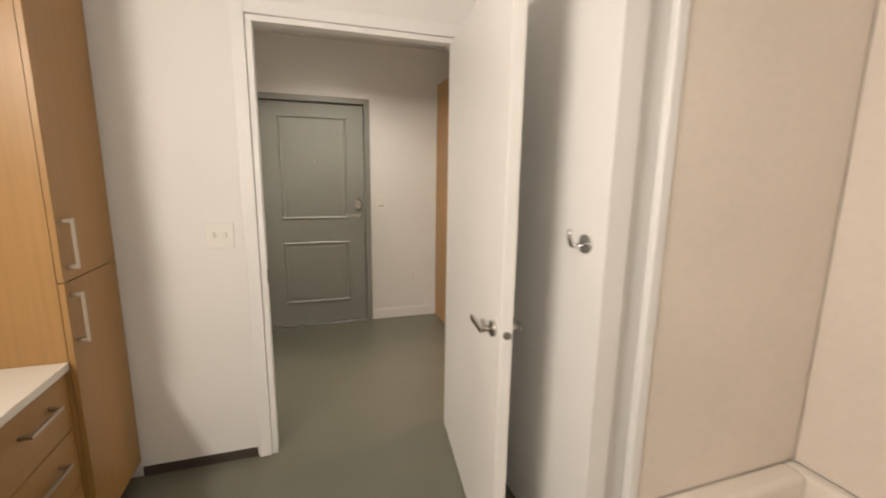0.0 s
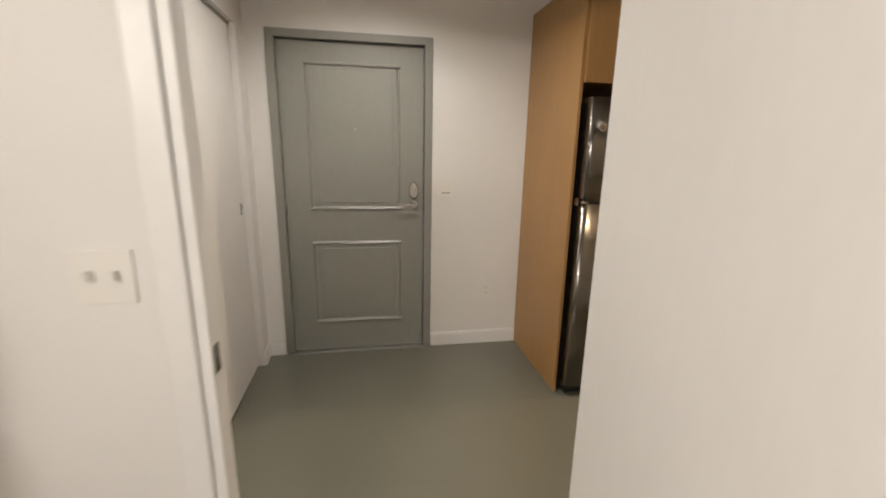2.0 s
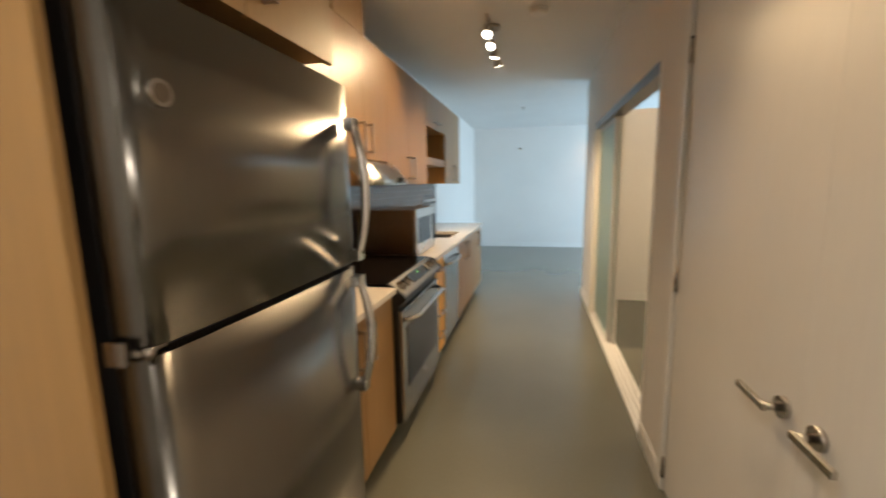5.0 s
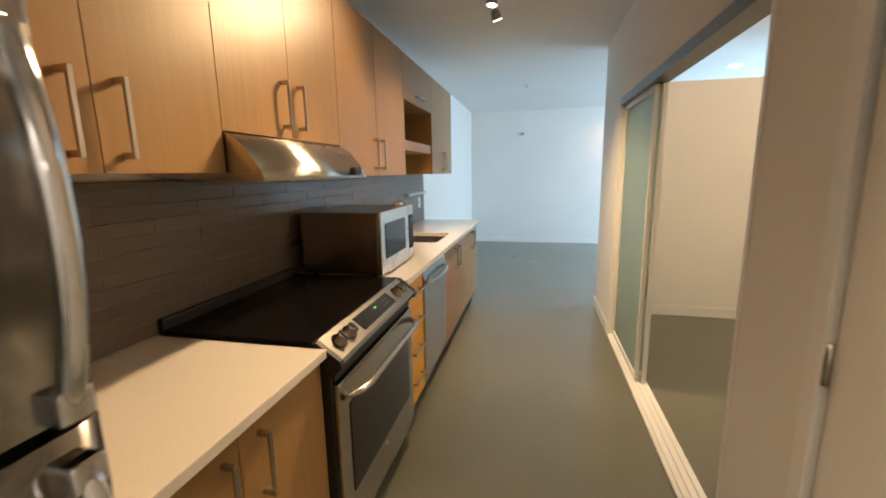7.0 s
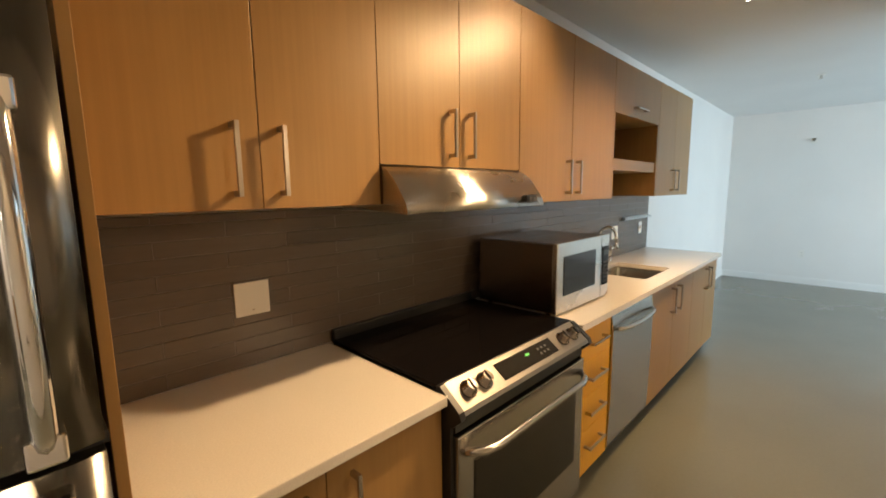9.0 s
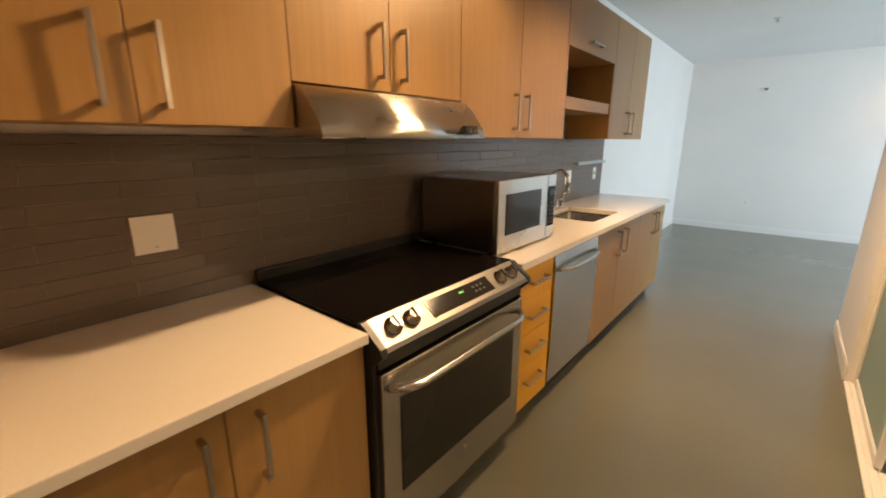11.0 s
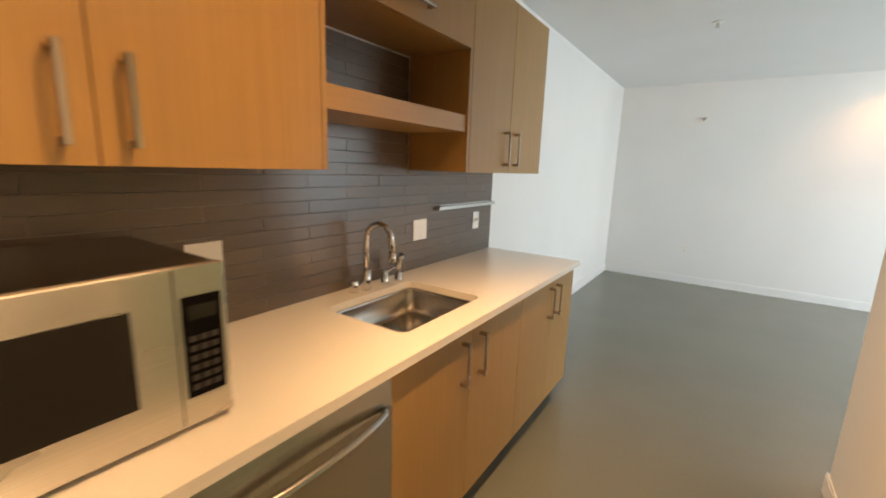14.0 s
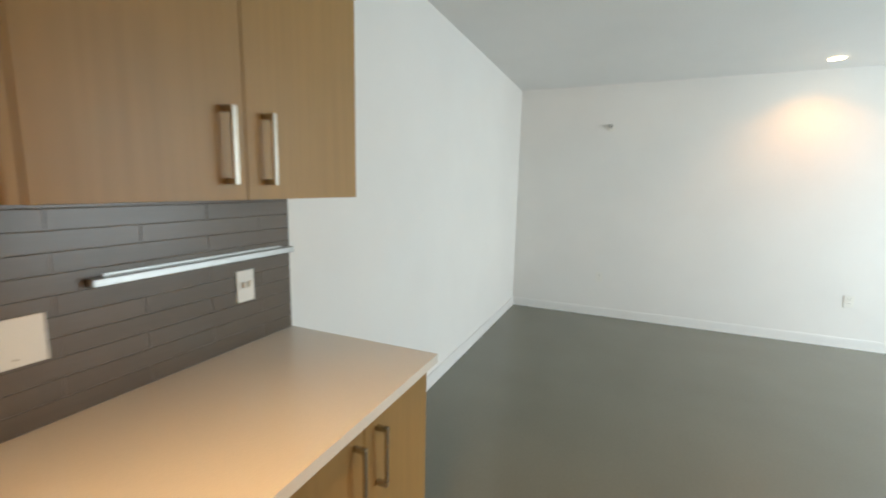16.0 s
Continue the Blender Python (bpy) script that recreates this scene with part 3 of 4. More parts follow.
tube(bm, ((1.752, 2.14, 1.16), (1.752, 2.14, 1.18)), 0.009, 12)
part("hinge", bm, DARKSTEEL, fr, "steel middle hinge bracket")
bm = tube(bmesh.new(), ((1.815, 2.137, 1.56), (1.815, 2.127, 1.56)), 0.021, 20)
badge = part("badge", bm, STEEL, fr, "round steel badge")
part("badge_face", rod((1.815, 2.1272, 1.56), (1.815, 2.126, 1.56), 0.014, 20), DARKSTEEL, badge)

# ---- kitchen: wall cabinets ----
UY, UB, UT = 2.582, 1.428, 2.292


def wall_unit(label, x0, x1, z0, seams, handles, hz=(1.47, 1.635)):
    t = thing("wall_cabinet", ((x0 + x1) / 2, 2.76, z0), label, "cabinet", "kitchen wall cabinets")
    part("body", cube(x0 + 0.002, UY + 0.021, z0, x1 - 0.002, WY - 0.012, UT), WOOD, t)
    edges = [x0] + seams + [x1]
    for i, (a, b) in enumerate(zip(edges, edges[1:])):
        d = part("cabinet_door", cube(a + 0.0015, UY, z0 - 0.003, b - 0.0015, UY + 0.019, UT - 0.002, bevel=0.001), WOOD, t)
        bar_handle(d, (handles[i], UY, hz[0]), (handles[i], UY, hz[1]))
    return t


wall_unit("oak wall cabinet beside the fridge", 2.524, 3.28, 1.45, [2.895], [2.828, 2.948], (1.488, 1.655))
wall_unit("short oak wall cabinet above the range hood", 3.28, 4.08, 1.58, [3.67], [3.615, 3.725], (1.62, 1.78))
wall_unit("oak wall cabinet with two doors", 4.08, 5.13, UB, [4.585], [4.53, 4.64])
wall_unit("oak wall cabinet at the end of the kitchen run", 5.992, 6.88, UB, [6.42], [6.36, 6.48])
ob = thing("open_shelf_cabinet", (5.56, 2.76, UB), "open oak shelf unit below a lift-up door", "cabinet")
part("side_panel", cube(5.132, UY + 0.001, UB - 0.002, 5.15, WY - 0.012, 1.965), WOOD, ob)
part("side_panel", cube(5.968, UY + 0.001, UB - 0.002, 5.99, WY - 0.012, 1.965), WOOD, ob)
part("shelf", cube(5.151, UY + 0.012, 1.608, 5.967, WY - 0.012, 1.682, bevel=0.001), WOODX, ob)
part("body", cube(5.132, UY + 0.021, 1.967, 5.99, WY - 0.012, UT), WOODX, ob)
d = part("lift_door", cube(5.133, UY, 1.967, 5.989, UY + 0.019, UT - 0.002, bevel=0.001), WOOD, ob)
bar_handle(d, (5.46, UY, 2.03), (5.64, UY, 2.03))

# ---- kitchen: base cabinets ----
BY = 2.297


def base_unit(label, x0, x1, seams, handles):
    t = thing("base_cabinet", ((x0 + x1) / 2, 2.6, 0), label, "cabinet", "kitchen base cabinets")
    b = cube(x0 + 0.002, BY + 0.021, 0.1, x0 + 0.02, WY - 0.012, 0.857)
    box(b, x1 - 0.02, BY + 0.021, 0.1, x1 - 0.002, WY - 0.012, 0.857)
    box(b, x0 + 0.021, BY + 0.021, 0.1, x1 - 0.021, WY - 0.012, 0.118)
    box(b, x0 + 0.021, BY + 0.021, 0.8, x1 - 0.021, BY + 0.05, 0.857)
    part("body", b, WOOD, t)
    part("plinth", cube(x0 + 0.002, BY + 0.07, 0.0, x1 - 0.002, BY + 0.09, 0.1), TOE, t)
    edges = [x0] + seams + [x1]
    for i, (a, c) in enumerate(zip(edges, edges[1:])):
        d = part("cabinet_door", cube(a + 0.0015, BY, 0.1, c - 0.0015, BY + 0.019, 0.853, bevel=0.001), WOOD, t)
        bar_handle(d, (handles[i], BY, 0.64), (handles[i], BY, 0.805))
    return t


base_unit("oak base cabinet between fridge and range", 2.524, 3.262, [2.875], [2.82, 2.945])
base_unit("oak sink base cabinet", 5.125, 6.07, [5.59], [5.525, 5.66])
base_unit("oak base cabinet at the end of the run", 6.07, 6.88, [6.5], [6.455, 6.56])
dr = thing("drawer_cabinet", (4.32, 2.6, 0), "bright amber four-drawer base cabinet", "cabinet", "kitchen base cabinets")
part("body", cube(4.137, BY + 0.021, 0.1, 4.503, WY - 0.012, 0.857), WOOD, dr)
part("plinth", cube(4.137, BY + 0.07, 0.0, 4.503, BY + 0.09, 0.1), TOE, dr)
for z0, z1 in ((0.682, 0.853), (0.506, 0.679), (0.33, 0.503), (0.1, 0.327)):
    d = part("drawer_front", cube(4.136, BY, z0, 4.504, BY + 0.019, z1, bevel=0.001), AMBER, dr)
    zc = z1 - 0.082
    bar_handle(d, (4.245, BY, zc), (4.405, BY, zc))

# ---- worktop with sink ----
top = thing("worktop", (5.5, 2.6, 0.858), "pale quartz worktop with an undermount cutout", "countertop")
part("slab", cube(2.524, 2.272, 0.859, 3.263, WY - 0.01, 0.89, bevel=0.003), QUARTZ, top)
SX0, SX1, SY0, SY1 = 5.3, 5.835, 2.395, 2.795
bm = bmesh.new()


def rounded(x0, y0, x1, y1, r, n=6):
    out = []
    for cx, cy, a in ((x1 - r, y1 - r, 0), (x0 + r, y1 - r, 90), (x0 + r, y0 + r, 180), (x1 - r, y0 + r, 270)):
        for k in range(n + 1):
            t = radians(a + 90 * k / n)
            out.append((cx + r * math.cos(t), cy + r * math.sin(t)))
    return out


def slab_with_hole(bm, x0, y0, x1, y1, hole, z0, z1):
    ring = []
    cx, cy = sum(p[0] for p in hole) / len(hole), sum(p[1] for p in hole) / len(hole)
    n = len(hole)
    q = n // 4
    corners = [(x1, y1), (x0, y1), (x0, y0), (x1, y0)]
    for z in (z0, z1):
        h = [bm.verts.new((x, y, z)) for x, y in hole]
        c = [bm.verts.new((x, y, z)) for x, y in corners]
        for k in range(4):
            for i in range(q * k, q * k + q - 1):
                f = bm.faces.new((h[i], h[i + 1], c[k]))
            j = (q * k + q) % n
            bm.faces.new((h[q * k + q - 1], h[j], c[(k + 1) % 4], c[k]))
        ring.append((h, c))
    for a, b in zip(ring[0], ring[1]):
        for i in range(len(a)):
            j = (i + 1) % len(a)
            bm.faces.new((a[i], a[j], b[j], b[i]))
    bmesh.ops.recalc_face_normals(bm, faces=bm.faces)


hole = rounded(SX0, SY0, SX1, SY1, 0.035)
slab_with_hole(bm, 4.13, 2.272, 6.915, WY - 0.01, hole, 0.859, 0.89)
part("slab", bm, QUARTZ, top)
sink = thing("sink", (5.565, 2.57, 0.68), "undermount stainless single-bowl sink", "sink")
bm = bmesh.new()
rings = []
for grow, z, r in ((0.022, 0.857, 0.05), (0.004, 0.857, 0.038), (0.002, 0.845, 0.038), (-0.004, 0.758, 0.038), (-0.03, 0.742, 0.03)):
    rings.append([bm.verts.new((x, y, z)) for x, y in rounded(SX0 - grow, SY0 - grow, SX1 + grow, SY1 + grow, r)])
for a, b in zip(rings, rings[1:]):
    for i in range(len(a)):
        j = (i + 1) % len(a)
        bm.faces.new((a[i], a[j], b[j], b[i])).smooth = True
bm.faces.new(rings[-1])
bmesh.ops.recalc_face_normals(bm, faces=bm.faces)
part("bowl", bm, STEEL, sink)
part("drain", tube(bmesh.new(), ((5.56, 2.635, 0.7425), (5.56, 2.635, 0.746)), 0.042, 24), BLACK, sink, "dark drain opening")
part("drain_rim", tube(bmesh.new(), ((5.56, 2.635, 0.7422), (5.56, 2.635, 0.744)), 0.05, 24), CHROME, sink)

tap = thing("faucet", (5.588, 2.85, 0.89), "chrome gooseneck faucet on the worktop", "faucet")
pts = [(5.588, 2.85, 0.89), (5.588, 2.85, 1.12)]
for k in range(1, 13):
    a = math.pi * k / 13
    pts.append((5.588 + 0.014 * (1 - math.cos(a)), 2.85 - 0.062 * (1 - math.cos(a)), 1.12 + 0.075 * math.sin(a)))
pts.append((5.618, 2.85 - 0.126, 1.07))
part("spout", tube(bmesh.new(), pts, 0.0125, 14), CHROME, tap)
part("collar", tube(bmesh.new(), ((5.588, 2.85, 0.89), (5.588, 2.85, 0.985)), [0.023, 0.02], 16), CHROME, tap)
part("nozzle", tube(bmesh.new(), ((5.618, 2.724, 1.075), (5.6181, 2.723, 1.03)), 0.0155, 14), CHROME, tap)
sp = thing("soap_dispenser", (5.52, 2.86, 0.89), "short chrome air gap cap beside the faucet", "air gap")
part("cap", tube(bmesh.new(), ((5.52, 2.86, 0.89), (5.52, 2.86, 0.94), (5.52, 2.86, 0.945)), [0.02, 0.02, 0.015], 16), CHROME, sp)
ha = thing("lever_valve", (5.71, 2.85, 0.89), "chrome single lever handle", "faucet handle")
part("base", tube(bmesh.new(), ((5.71, 2.85, 0.89), (5.71, 2.85, 0.905), (5.71, 2.85, 0.96)), [0.024, 0.018, 0.018], 16), CHROME, ha)
part("lever", tube(bmesh.new(), ((5.71, 2.85, 0.95), (5.725, 2.8, 0.975)), 0.006, 10), CHROME, ha)
so = thing("side_sprayer", (5.81, 2.85, 0.89), "chrome side sprayer in its holder", "sprayer")
part("holder", tube(bmesh.new(), ((5.81, 2.85, 0.89), (5.81, 2.85, 0.9), (5.81, 2.85, 0.93)), [0.024, 0.017, 0.015], 16), CHROME, so)
part("wand", tube(bmesh.new(), ((5.81, 2.85, 0.93), (5.81, 2.848, 0.99), (5.812, 2.83, 1.02)), [0.011, 0.014, 0.016], 14), CHROME, so)

# ---- dishwasher ----
dw = thing("dishwasher", (4.81, 2.6, 0), "stainless dishwasher with a curved bar handle", "dishwasher")
part("body", cube(4.512, BY + 0.03, 0.1, 5.117, WY - 0.02, 0.855), BLACK, dw)
out = [(BY + 0.029, 0.115), (BY - 0.004, 0.115), (BY - 0.012, 0.45), (BY - 0.012, 0.76), (BY - 0.002, 0.84), (BY + 0.012, 0.85), (BY + 0.029, 0.85)]
part("front", prism(bmesh.new(), out, "x", 4.512, 5.117), STEEL, dw)
pts = [(4.545 + 0.54 * i / 16, BY - 0.02 - 0.042 * math.sin(math.pi * i / 16) ** 0.5, 0.765) for i in range(17)]
part("handle", tube(bmesh.new(), pts, 0.012, 12), STEEL, dw)
part("plinth", cube(4.514, BY + 0.06, 0.0, 5.115, BY + 0.08, 0.1), BLACK, dw)

# ---- range ----
rg = thing("range", (3.7, 2.6, 0), "stainless slide-in electric range with black glass top", "stove")
R0, R1 = 3.272, 4.12
part("plinth", cube(R0 + 0.01, 2.37, 0.0, R1 - 0.01, 2.9, 0.119), BLACK, rg)
part("body", cube(R0 + 0.004, 2.3, 0.12, R1 - 0.004, 2.92, 0.885), BLACK, rg)
part("cooktop", cube(R0 - 0.006, 2.325, 0.892, R1 + 0.008, 2.9, 0.906, bevel=0.004), BLACKGLASS, rg, "black glass cooktop")
part("back_ledge", cube(R0, 2.9, 0.886, R1, 2.925, 0.945, bevel=0.005), BLACK, rg)
# sloped console
con = [(2.33, 0.903), (2.318, 0.905), (2.235, 0.845), (2.228, 0.832), (2.25, 0.815), (2.33, 0.8)]
console = part("control_panel", prism(bmesh.new(), con, "x", R0 + 0.02, R1 - 0.02), SATIN, rg)
for x0, x1 in ((R0 - 0.004, R0 + 0.019), (R1 - 0.019, R1 + 0.006)):
    part("end_cap", prism(bmesh.new(), [(2.33, 0.904), (2.312, 0.906), (2.232, 0.847), (2.224, 0.825), (2.26, 0.79), (2.33, 0.78)], "x", x0, x1), BLACK, rg)
slope = Vector((0, 2.235 - 2.318, 0.845 - 0.905)).normalized()
nrm = Vector((0, slope.z, -slope.y))
if nrm.z < 0:
    nrm = -nrm
mid = Vector((0, (2.235 + 2.318) / 2, 0.875))


def on_console(x, s, lift):
    return Vector((x, 0, 0)) + mid + slope * s + nrm * lift


bm = bmesh.new()
hull(bm, [on_console(x, s, d) for x in (3.52, 3.88) for s in (-0.033, 0.033) for d in (0.0, 0.003)])
disp = part("display", bm, DARKWIN, console, "dark touch display")
bm = bmesh.new()
hull(bm, [on_console(x, s, d) for x in (3.69, 3.715) for s in (-0.014, -0.006) for d in (0.0025, 0.004)])
part("clock_digits", bm, GREEN, disp, "small green clock digits")
for i in range(3):
    for k in range(2):
        bm = bmesh.new()
        hull(bm, [on_console(x, s, d) for x in (3.77 + i * 0.025, 3.782 + i * 0.025) for s in (-0.014 + k * 0.02, -0.006 + k * 0.02) for d in (0.0025, 0.0038)])
        part("key", bm, SLOT, disp)
for x in (3.36, 3.44, 3.955, 4.035):
    kb = tube(bmesh.new(), (on_console(x, 0, 0), on_console(x, 0, 0.006), on_console(x, 0, 0.007), on_console(x, 0, 0.03), on_console(x, 0, 0.032)), [0.03, 0.03, 0.024, 0.021, 0.018], 22)
    kn = part("knob", kb, DARKSTEEL, console, "turned steel knob")
    bm = bmesh.new()
    hull(bm, [on_console(x + u, s, d) for u in (-0.004, 0.004) for s in (-0.021, 0.021) for d in (0.03, 0.038)])
    part("grip", bm, DARKSTEEL, kn)
dark = part("vent_strip", cube(R0 + 0.012, 2.262, 0.765, R1 - 0.012, 2.3, 0.814), BLACK, rg)
od = part("oven_door", cube(R0 + 0.012, 2.25, 0.125, R1 - 0.012, 2.298, 0.755, bevel=0.004), STEEL, rg)
part("oven_window", cube(R0 + 0.085, 2.246, 0.3, R1 - 0.085, 2.252, 0.65, bevel=0.002), DARKWIN, od, "dark oven window")
pts = [(R0 + 0.04 + (R1 - R0 - 0.08) * i / 16, 2.25 - 0.055 * min(1, math.sin(math.pi * i / 16) * 3) ** 0.5, 0.7) for i in range(17)]
part("oven_handle", tube(bmesh.new(), pts, 0.014, 12), STEEL, od)
part("logo_badge", rod((3.695, 2.2495, 0.255), (3.695, 2.2465, 0.255), 0.014, 18), CHROME, od, "round chrome badge")
part("side_trim", cube(R0 - 0.002, 2.27, 0.12, R0 + 0.011, 2.32, 0.86), BLACK, rg)
part("side_trim", cube(R1 - 0.011, 2.27, 0.12, R1 + 0.002, 2.32, 0.86), BLACK, rg)

# ---- hood ----
hd = thing("range_hood", (3.68, 2.7, 1.43), "curved stainless under-cabinet range hood", "range hood")
prof = [(WY - 0.012, 1.575), (2.59, 1.575), (2.555, 1.56), (2.52, 1.53), (2.49, 1.49), (2.463, 1.455), (2.452, 1.42), (2.468, 1.416), (WY - 0.012, 1.442)]
bm = prism(bmesh.new(), prof, "x", 3.284, 4.085)
for f in bm.faces:
    if abs(f.normal.x) < 0.1 and f.normal.y < -0.1:
        f.smooth = True
part("shell", bm, HOODSTEEL, hd)
part("switch_panel", cube(3.94, 2.446, 1.436, 4.02, 2.47, 1.468, bevel=0.004), BLACK, hd, "black switch panel")
for x in (3.955, 3.985):
    part("switch", cube(x, 2.442, 1.441, x + 0.018, 2.4465, 1.456, bevel=0.001), SLOT, hd)
part("filter", cube(3.33, 2.52, 1.419, 4.04, 2.9, 1.4245), ALU, hd)

# ---- microwave ----
mw = thing("microwave", (4.43, 2.62, 0.89), "stainless countertop microwave beside the range", "microwave")
part("case", cube(4.145, 2.432, 0.905, 4.715, 2.87, 1.238, bevel=0.004), DARKSTEEL, mw)
face = part("front", cube(4.142, 2.41, 0.903, 4.72, 2.431, 1.24, bevel=0.004), HOODSTEEL, mw)
part("window", cube(4.205, 2.4065, 0.985, 4.545, 2.4115, 1.175, bevel=0.0015), DARKWIN, face, "dark see-through door window")
part("keypad", cube(4.63, 2.4065, 0.965, 4.706, 2.4115, 1.178, bevel=0.0015), BLACKGLASS, face, "black keypad strip")
part("gap", cube(4.617, 2.409, 0.91, 4.62, 2.4108, 1.235), SLOT, face)
part("badge", rod((4.18, 2.411, 0.932), (4.18, 2.408, 0.932), 0.007, 12), CHROME, face)
for x in (4.18, 4.68):
    for y in (2.47, 2.82):
        part("foot", rod((x, y, 0.89), (x, y, 0.906), 0.014), BLACK, mw)
for i in range(6):
    for k in range(3):
        part("key", cube(4.639 + k * 0.021, 2.4055, 0.98 + i * 0.021, 4.654 + k * 0.021, 2.4068, 0.992 + i * 0.021), KEYPAD, face)
part("display", cube(4.64, 2.4055, 1.13, 4.697, 2.4068, 1.16), DARKWIN, face, "dark display")

# ---- plates, rail on the backsplash ----
TY = WY - 0.011
wall_plate("wall_outlet", (2.975, TY, 1.13), 0.116, 0.116, "-y", "white blank cover plate on the dark tiles", "blank")
wall_plate("wall_outlet", (4.93, TY, 1.125), 0.116, 0.116, "-y", "white cover plate beside the microwave", "blank")
wall_plate("wall_outlet", (6.075, TY, 1.107), 0.118, 0.112, "-y", "white double cover plate near the faucet", "blank")
wall_plate("wall_switch", (6.69, TY, 1.107), 0.072, 0.112, "-y", "white switch plate at the end of the tiles", "toggles")
rail = thing("utensil_rail", (6.55, TY, 1.215), "slim aluminium utensil rail on the tiles", "rail")
part("rail_bar", cube(6.22, TY - 0.034, 1.202, 6.9, TY - 0.0065, 1.224, bevel=0.003), ALU, rail)
part("rail_back", cube(6.26, TY - 0.006, 1.2, 6.86, TY, 1.23), ALU, rail)
wall_plate("wall_outlet", (FX, 1.93, 0.46), 0.075, 0.116, "-x", "white outlet low on the living room wall", "outlet")
wall_plate("wall_outlet", (FX, -0.32, 0.46), 0.075, 0.116, "-x", "white outlet low on the living room wall", "outlet")

# ---- ceiling things ----
cl = thing("closet_ceiling_lamp", (-0.5, 1.7, CEIL), "small round closet ceiling lamp", "lamp")
part("base", rod((-0.5, 1.7, CEIL), (-0.5, 1.7, CEIL - 0.03), 0.09, 24), TRIM, cl)
spk = thing("wall_sprinkler", (FX, 1.92, 2.15), "white sidewall sprinkler head", "sprinkler")
part("escutcheon", rod((FX, 1.92, 2.15), (FX - 0.012, 1.92, 2.15), 0.04, 20), PLASTIC, spk)
part("head", tube(bmesh.new(), ((FX - 0.01, 1.92, 2.15), (FX - 0.06, 1.92, 2.15)), [0.014, 0.012], 12), CHROME, spk)
part("deflector", cube(FX - 0.075, 1.895, 2.153, FX - 0.058, 1.945, 2.175), CHROME, spk)
sd = thing("smoke_detector", (4.46, 1.57, CEIL), "white round ceiling smoke detector", "smoke detector")
part("base", rod((4.46, 1.57, CEIL), (4.46, 1.57, CEIL - 0.012), 0.072, 28), PLASTIC, sd)
part("dome", tube(bmesh.new(), ((4.46, 1.57, CEIL - 0.0115), (4.46, 1.57, CEIL - 0.03), (4.46, 1.57, CEIL - 0.038)), [0.064, 0.06, 0.045], 28), PLASTIC, sd)
for x, y in ((8.3, 1.79),):
    s = thing("ceiling_sprinkler", (x, y, CEIL), "small white ceiling sprinkler", "sprinkler", "ceiling sprinklers")
    part("escutcheon", rod((x, y, CEIL), (x, y, CEIL - 0.01), 0.036, 20), PLASTIC, s)
    part("head", tube(bmesh.new(), ((x, y, CEIL - 0.009), (x, y, CEIL - 0.035), (x, y, CEIL - 0.04)), [0.012, 0.01, 0.02], 12), CHROME, s)
# the last one, at (2.3, 1.36), is made up to go with kitchen_entry_fill
for x, y in ((10.37, 0.17), (7.9, -0.6), (0.7, 2.1), (2.3, 1.36)):
    s = thing("downlight", (x, y, CEIL), "round recessed warm downlight", "downlight", "recessed downlights")
    bm = bmesh.new()
    a = [bm.verts.new((x + 0.085 * math.cos(2 * math.pi * k / 32), y + 0.085 * math.sin(2 * math.pi * k / 32), CEIL - 0.004)) for k in range(32)]
    b = [bm.verts.new((x + 0.062 * math.cos(2 * math.pi * k / 32), y + 0.062 * math.sin(2 * math.pi * k / 32), CEIL - 0.008)) for k in range(32)]
    for k in range(32):
        j = (k + 1) % 32
        bm.faces.new((a[k], a[j], b[j], b[k]))
    part("trim_ring", bm, TRIM, s)
    part("lens", rod((x, y, CEIL - 0.0005), (x, y, CEIL - 0.006), 0.062, 32), GLOW, s, "glowing warm lens")
# unseen disc added above the bathroom fill, no known fixture there
bl = thing("bathroom_fill_mount", (0.7, -1.5, CEIL), "unseen round mount added for the bathroom fill light", "lamp")
part("base", rod((0.7, -1.5, CEIL), (0.7, -1.5, CEIL - 0.04), 0.14, 28), TRIM, bl)
tr = thing("track_light", (4.68, TY_BAR, CEIL), "brushed steel ceiling track light with swivel heads", "track light")
part("canopy", rod((4.68, TY_BAR, CEIL), (4.68, TY_BAR, CEIL - 0.025), 0.06, 24), NICKEL, tr)
part("bar", tube(bmesh.new(), ((4.32, TY_BAR, CEIL - 0.05), (5.22, TY_BAR, CEIL - 0.05)), 0.009, 10), NICKEL, tr)
part("stem", rod((4.68, TY_BAR, CEIL - 0.02), (4.68, TY_BAR, CEIL - 0.05), 0.009), NICKEL, tr)
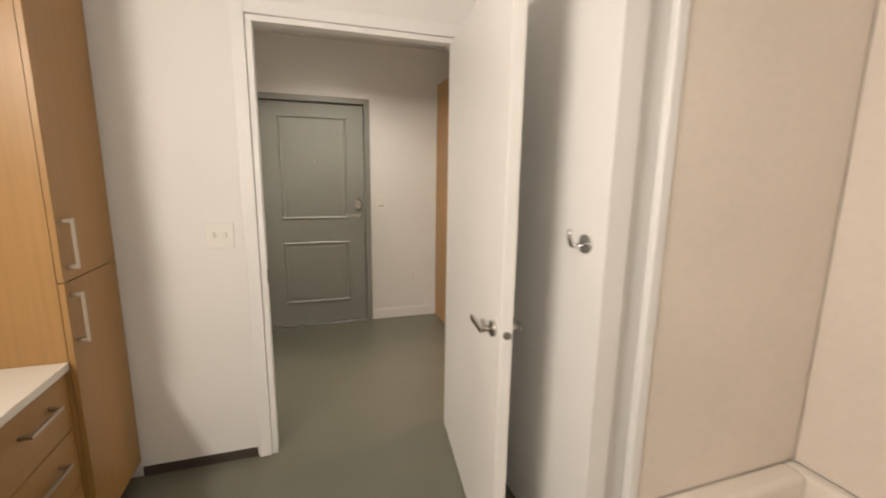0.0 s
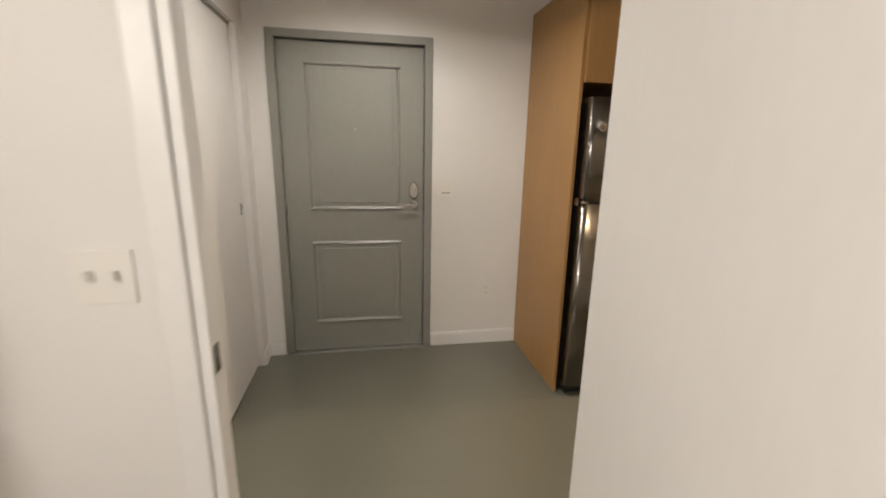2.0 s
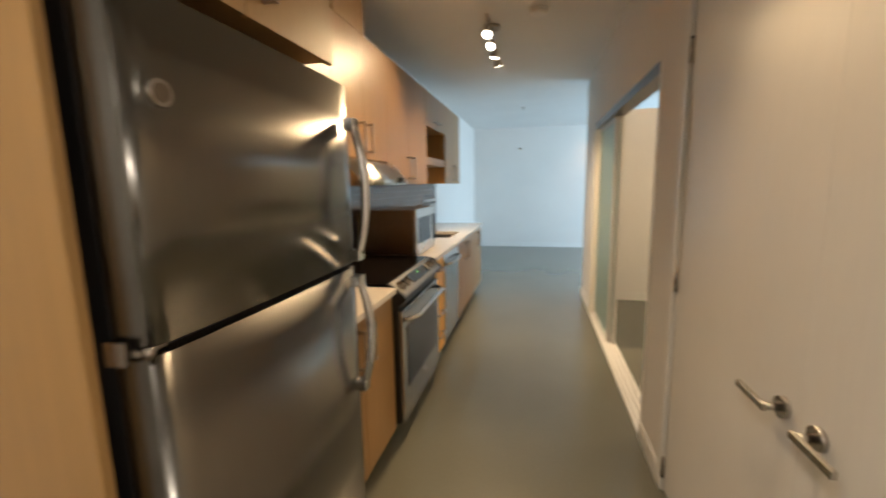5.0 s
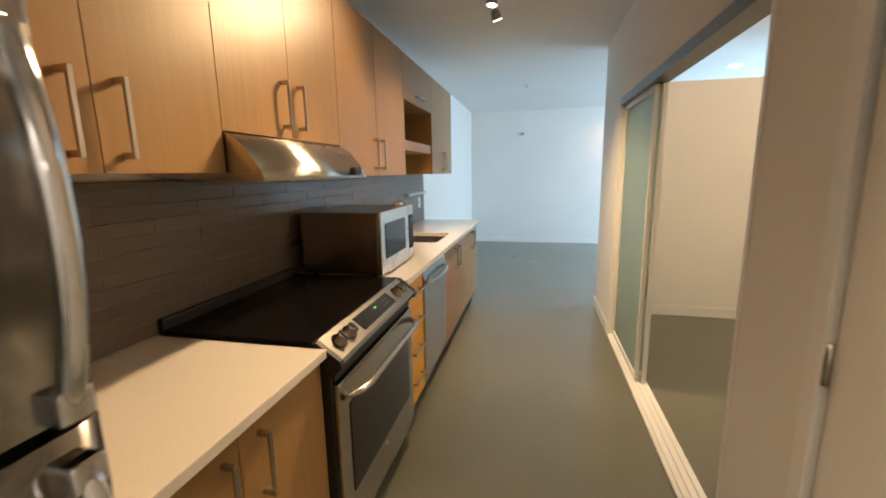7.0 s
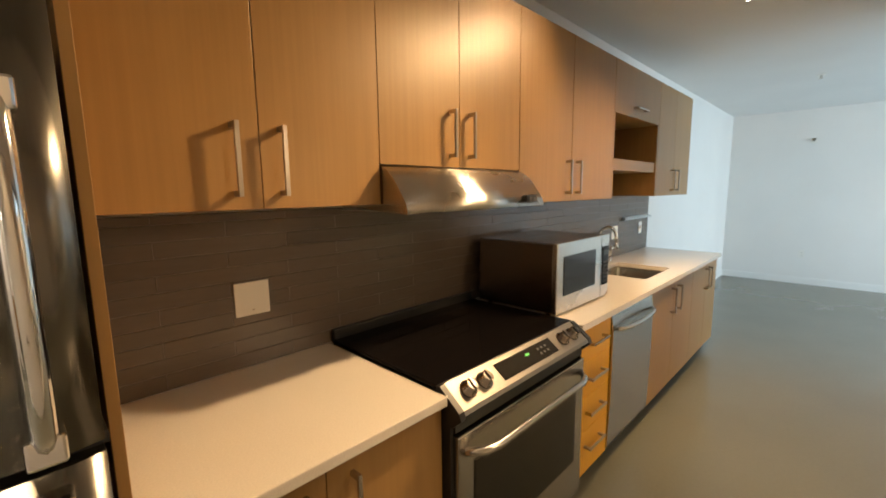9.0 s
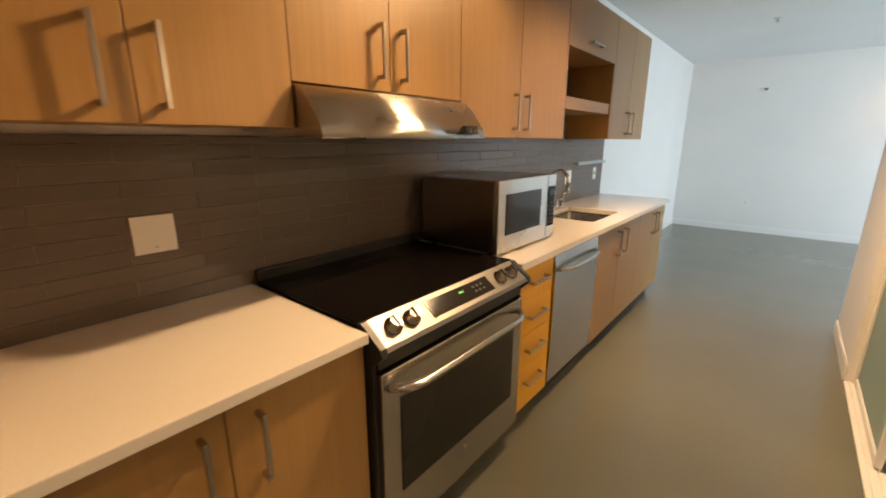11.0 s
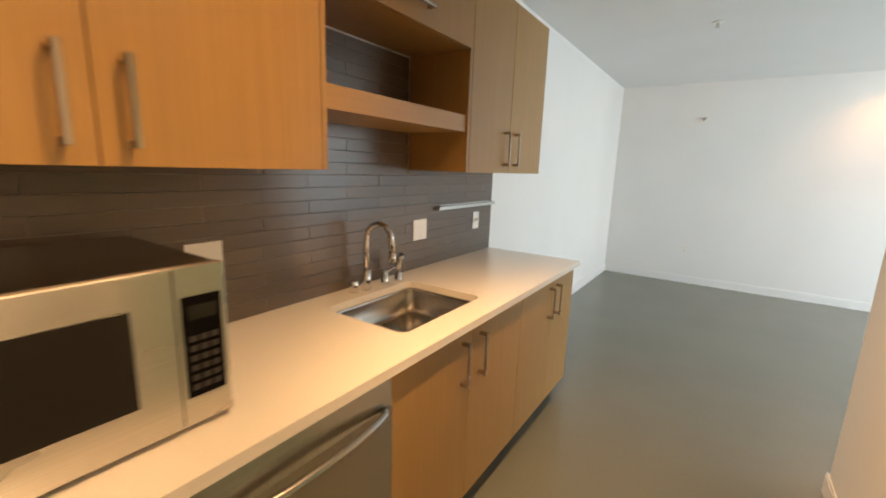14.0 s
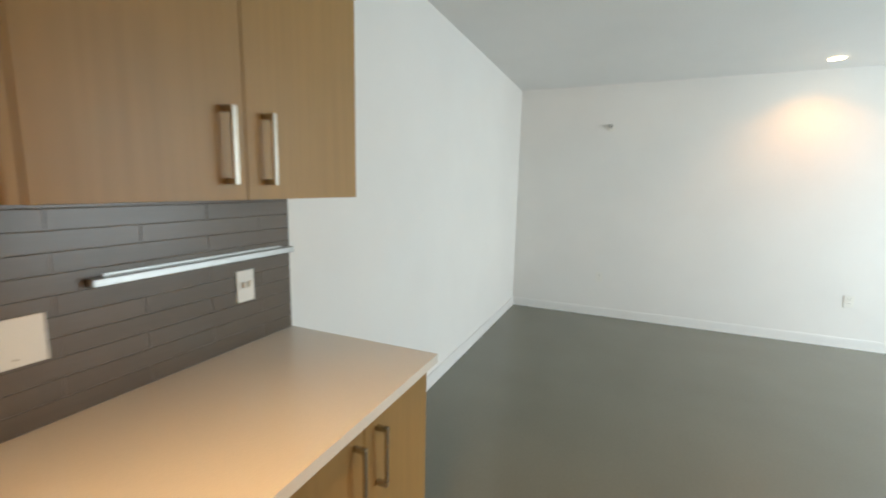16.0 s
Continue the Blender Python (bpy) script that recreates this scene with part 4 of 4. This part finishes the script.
for hx, aim in AIMS:
    c = Vector((hx, TY_BAR, 2.46))
    d = (Vector(aim) - c).normalized()
    hb = tube(bmesh.new(), (c - d * 0.045, c - d * 0.03, c + d * 0.02, c + d * 0.022), [0.018, 0.028, 0.034, 0.034], 18)
    hh = part("spot_head", hb, NICKEL, tr)
    part("arm", rod(c - d * 0.03, (hx, TY_BAR, CEIL - 0.055), 0.006), NICKEL, hh)
    part("bulb", rod(c + d * 0.0225, c + d * 0.0245, 0.03, 18), GLOW, hh, "glowing warm lamp face")

# ---- backsplash tiles ----
TILE_W, TILE_H, JOINT = 0.406, 0.0508, 0.0014
bs = structure("backsplash", box(cube(2.523, WY - 0.0095, 0.89, 6.91, WY - 0.0005, 1.427), 5.152, WY - 0.0095, 1.425, 5.966, WY - 0.0005, 1.96), GROUT,
               "dark brown glazed tile backsplash", "backsplash")
meshes = {}


def tile_mesh(w, h):
    key = (round(w, 3), round(h, 3))
    if key not in meshes:
        me = bpy.data.meshes.new("tile")
        b = bmesh.new()
        e = 0.001
        lo = [b.verts.new(p) for p in ((0, 0, 0), (w, 0, 0), (w, 0, h), (0, 0, h))]
        mi = [b.verts.new(p) for p in ((0, -0.004, 0), (w, -0.004, 0), (w, -0.004, h), (0, -0.004, h))]
        hi = [b.verts.new(p) for p in ((e, -0.0058, e), (w - e, -0.0058, e), (w - e, -0.0058, h - e), (e, -0.0058, h - e))]
        for s, t in ((lo, mi), (mi, hi)):
            for i in range(4):
                j = (i + 1) % 4
                b.faces.new((s[i], s[j], t[j], t[i]))
        b.faces.new(hi)
        bmesh.ops.recalc_face_normals(b, faces=b.faces)
        b.to_mesh(me)
        b.free()
        me.materials.append(TILE)
        meshes[key] = me
    return meshes[key]


rnd = random.Random(4)
for row in range(21):
    z = 0.892 + row * TILE_H
    spans = [(2.524, 6.909, z + TILE_H - JOINT)] if row < 10 else [(5.153, 5.965, min(z + TILE_H - JOINT, 1.957))]
    if row == 10:
        spans += [(2.524, 5.13, 1.424), (5.992, 6.909, 1.424)]
    for x0, x1, ztop in spans:
        x = 2.3 - (TILE_W / 2 if row % 2 else 0)
        while x < x1:
            a, b = max(x, x0), min(x + TILE_W - JOINT, x1)
            if b - a > 0.02:
                ob = new("tile", tile_mesh(b - a, ztop - z))
                ob.location = (a, WY - 0.0052 + rnd.uniform(-0.0004, 0.0004), z)
                ob.rotation_euler = (rnd.uniform(-0.002, 0.002), 0, rnd.uniform(-0.0012, 0.0012))
                ob.parent = bs
            x += TILE_W
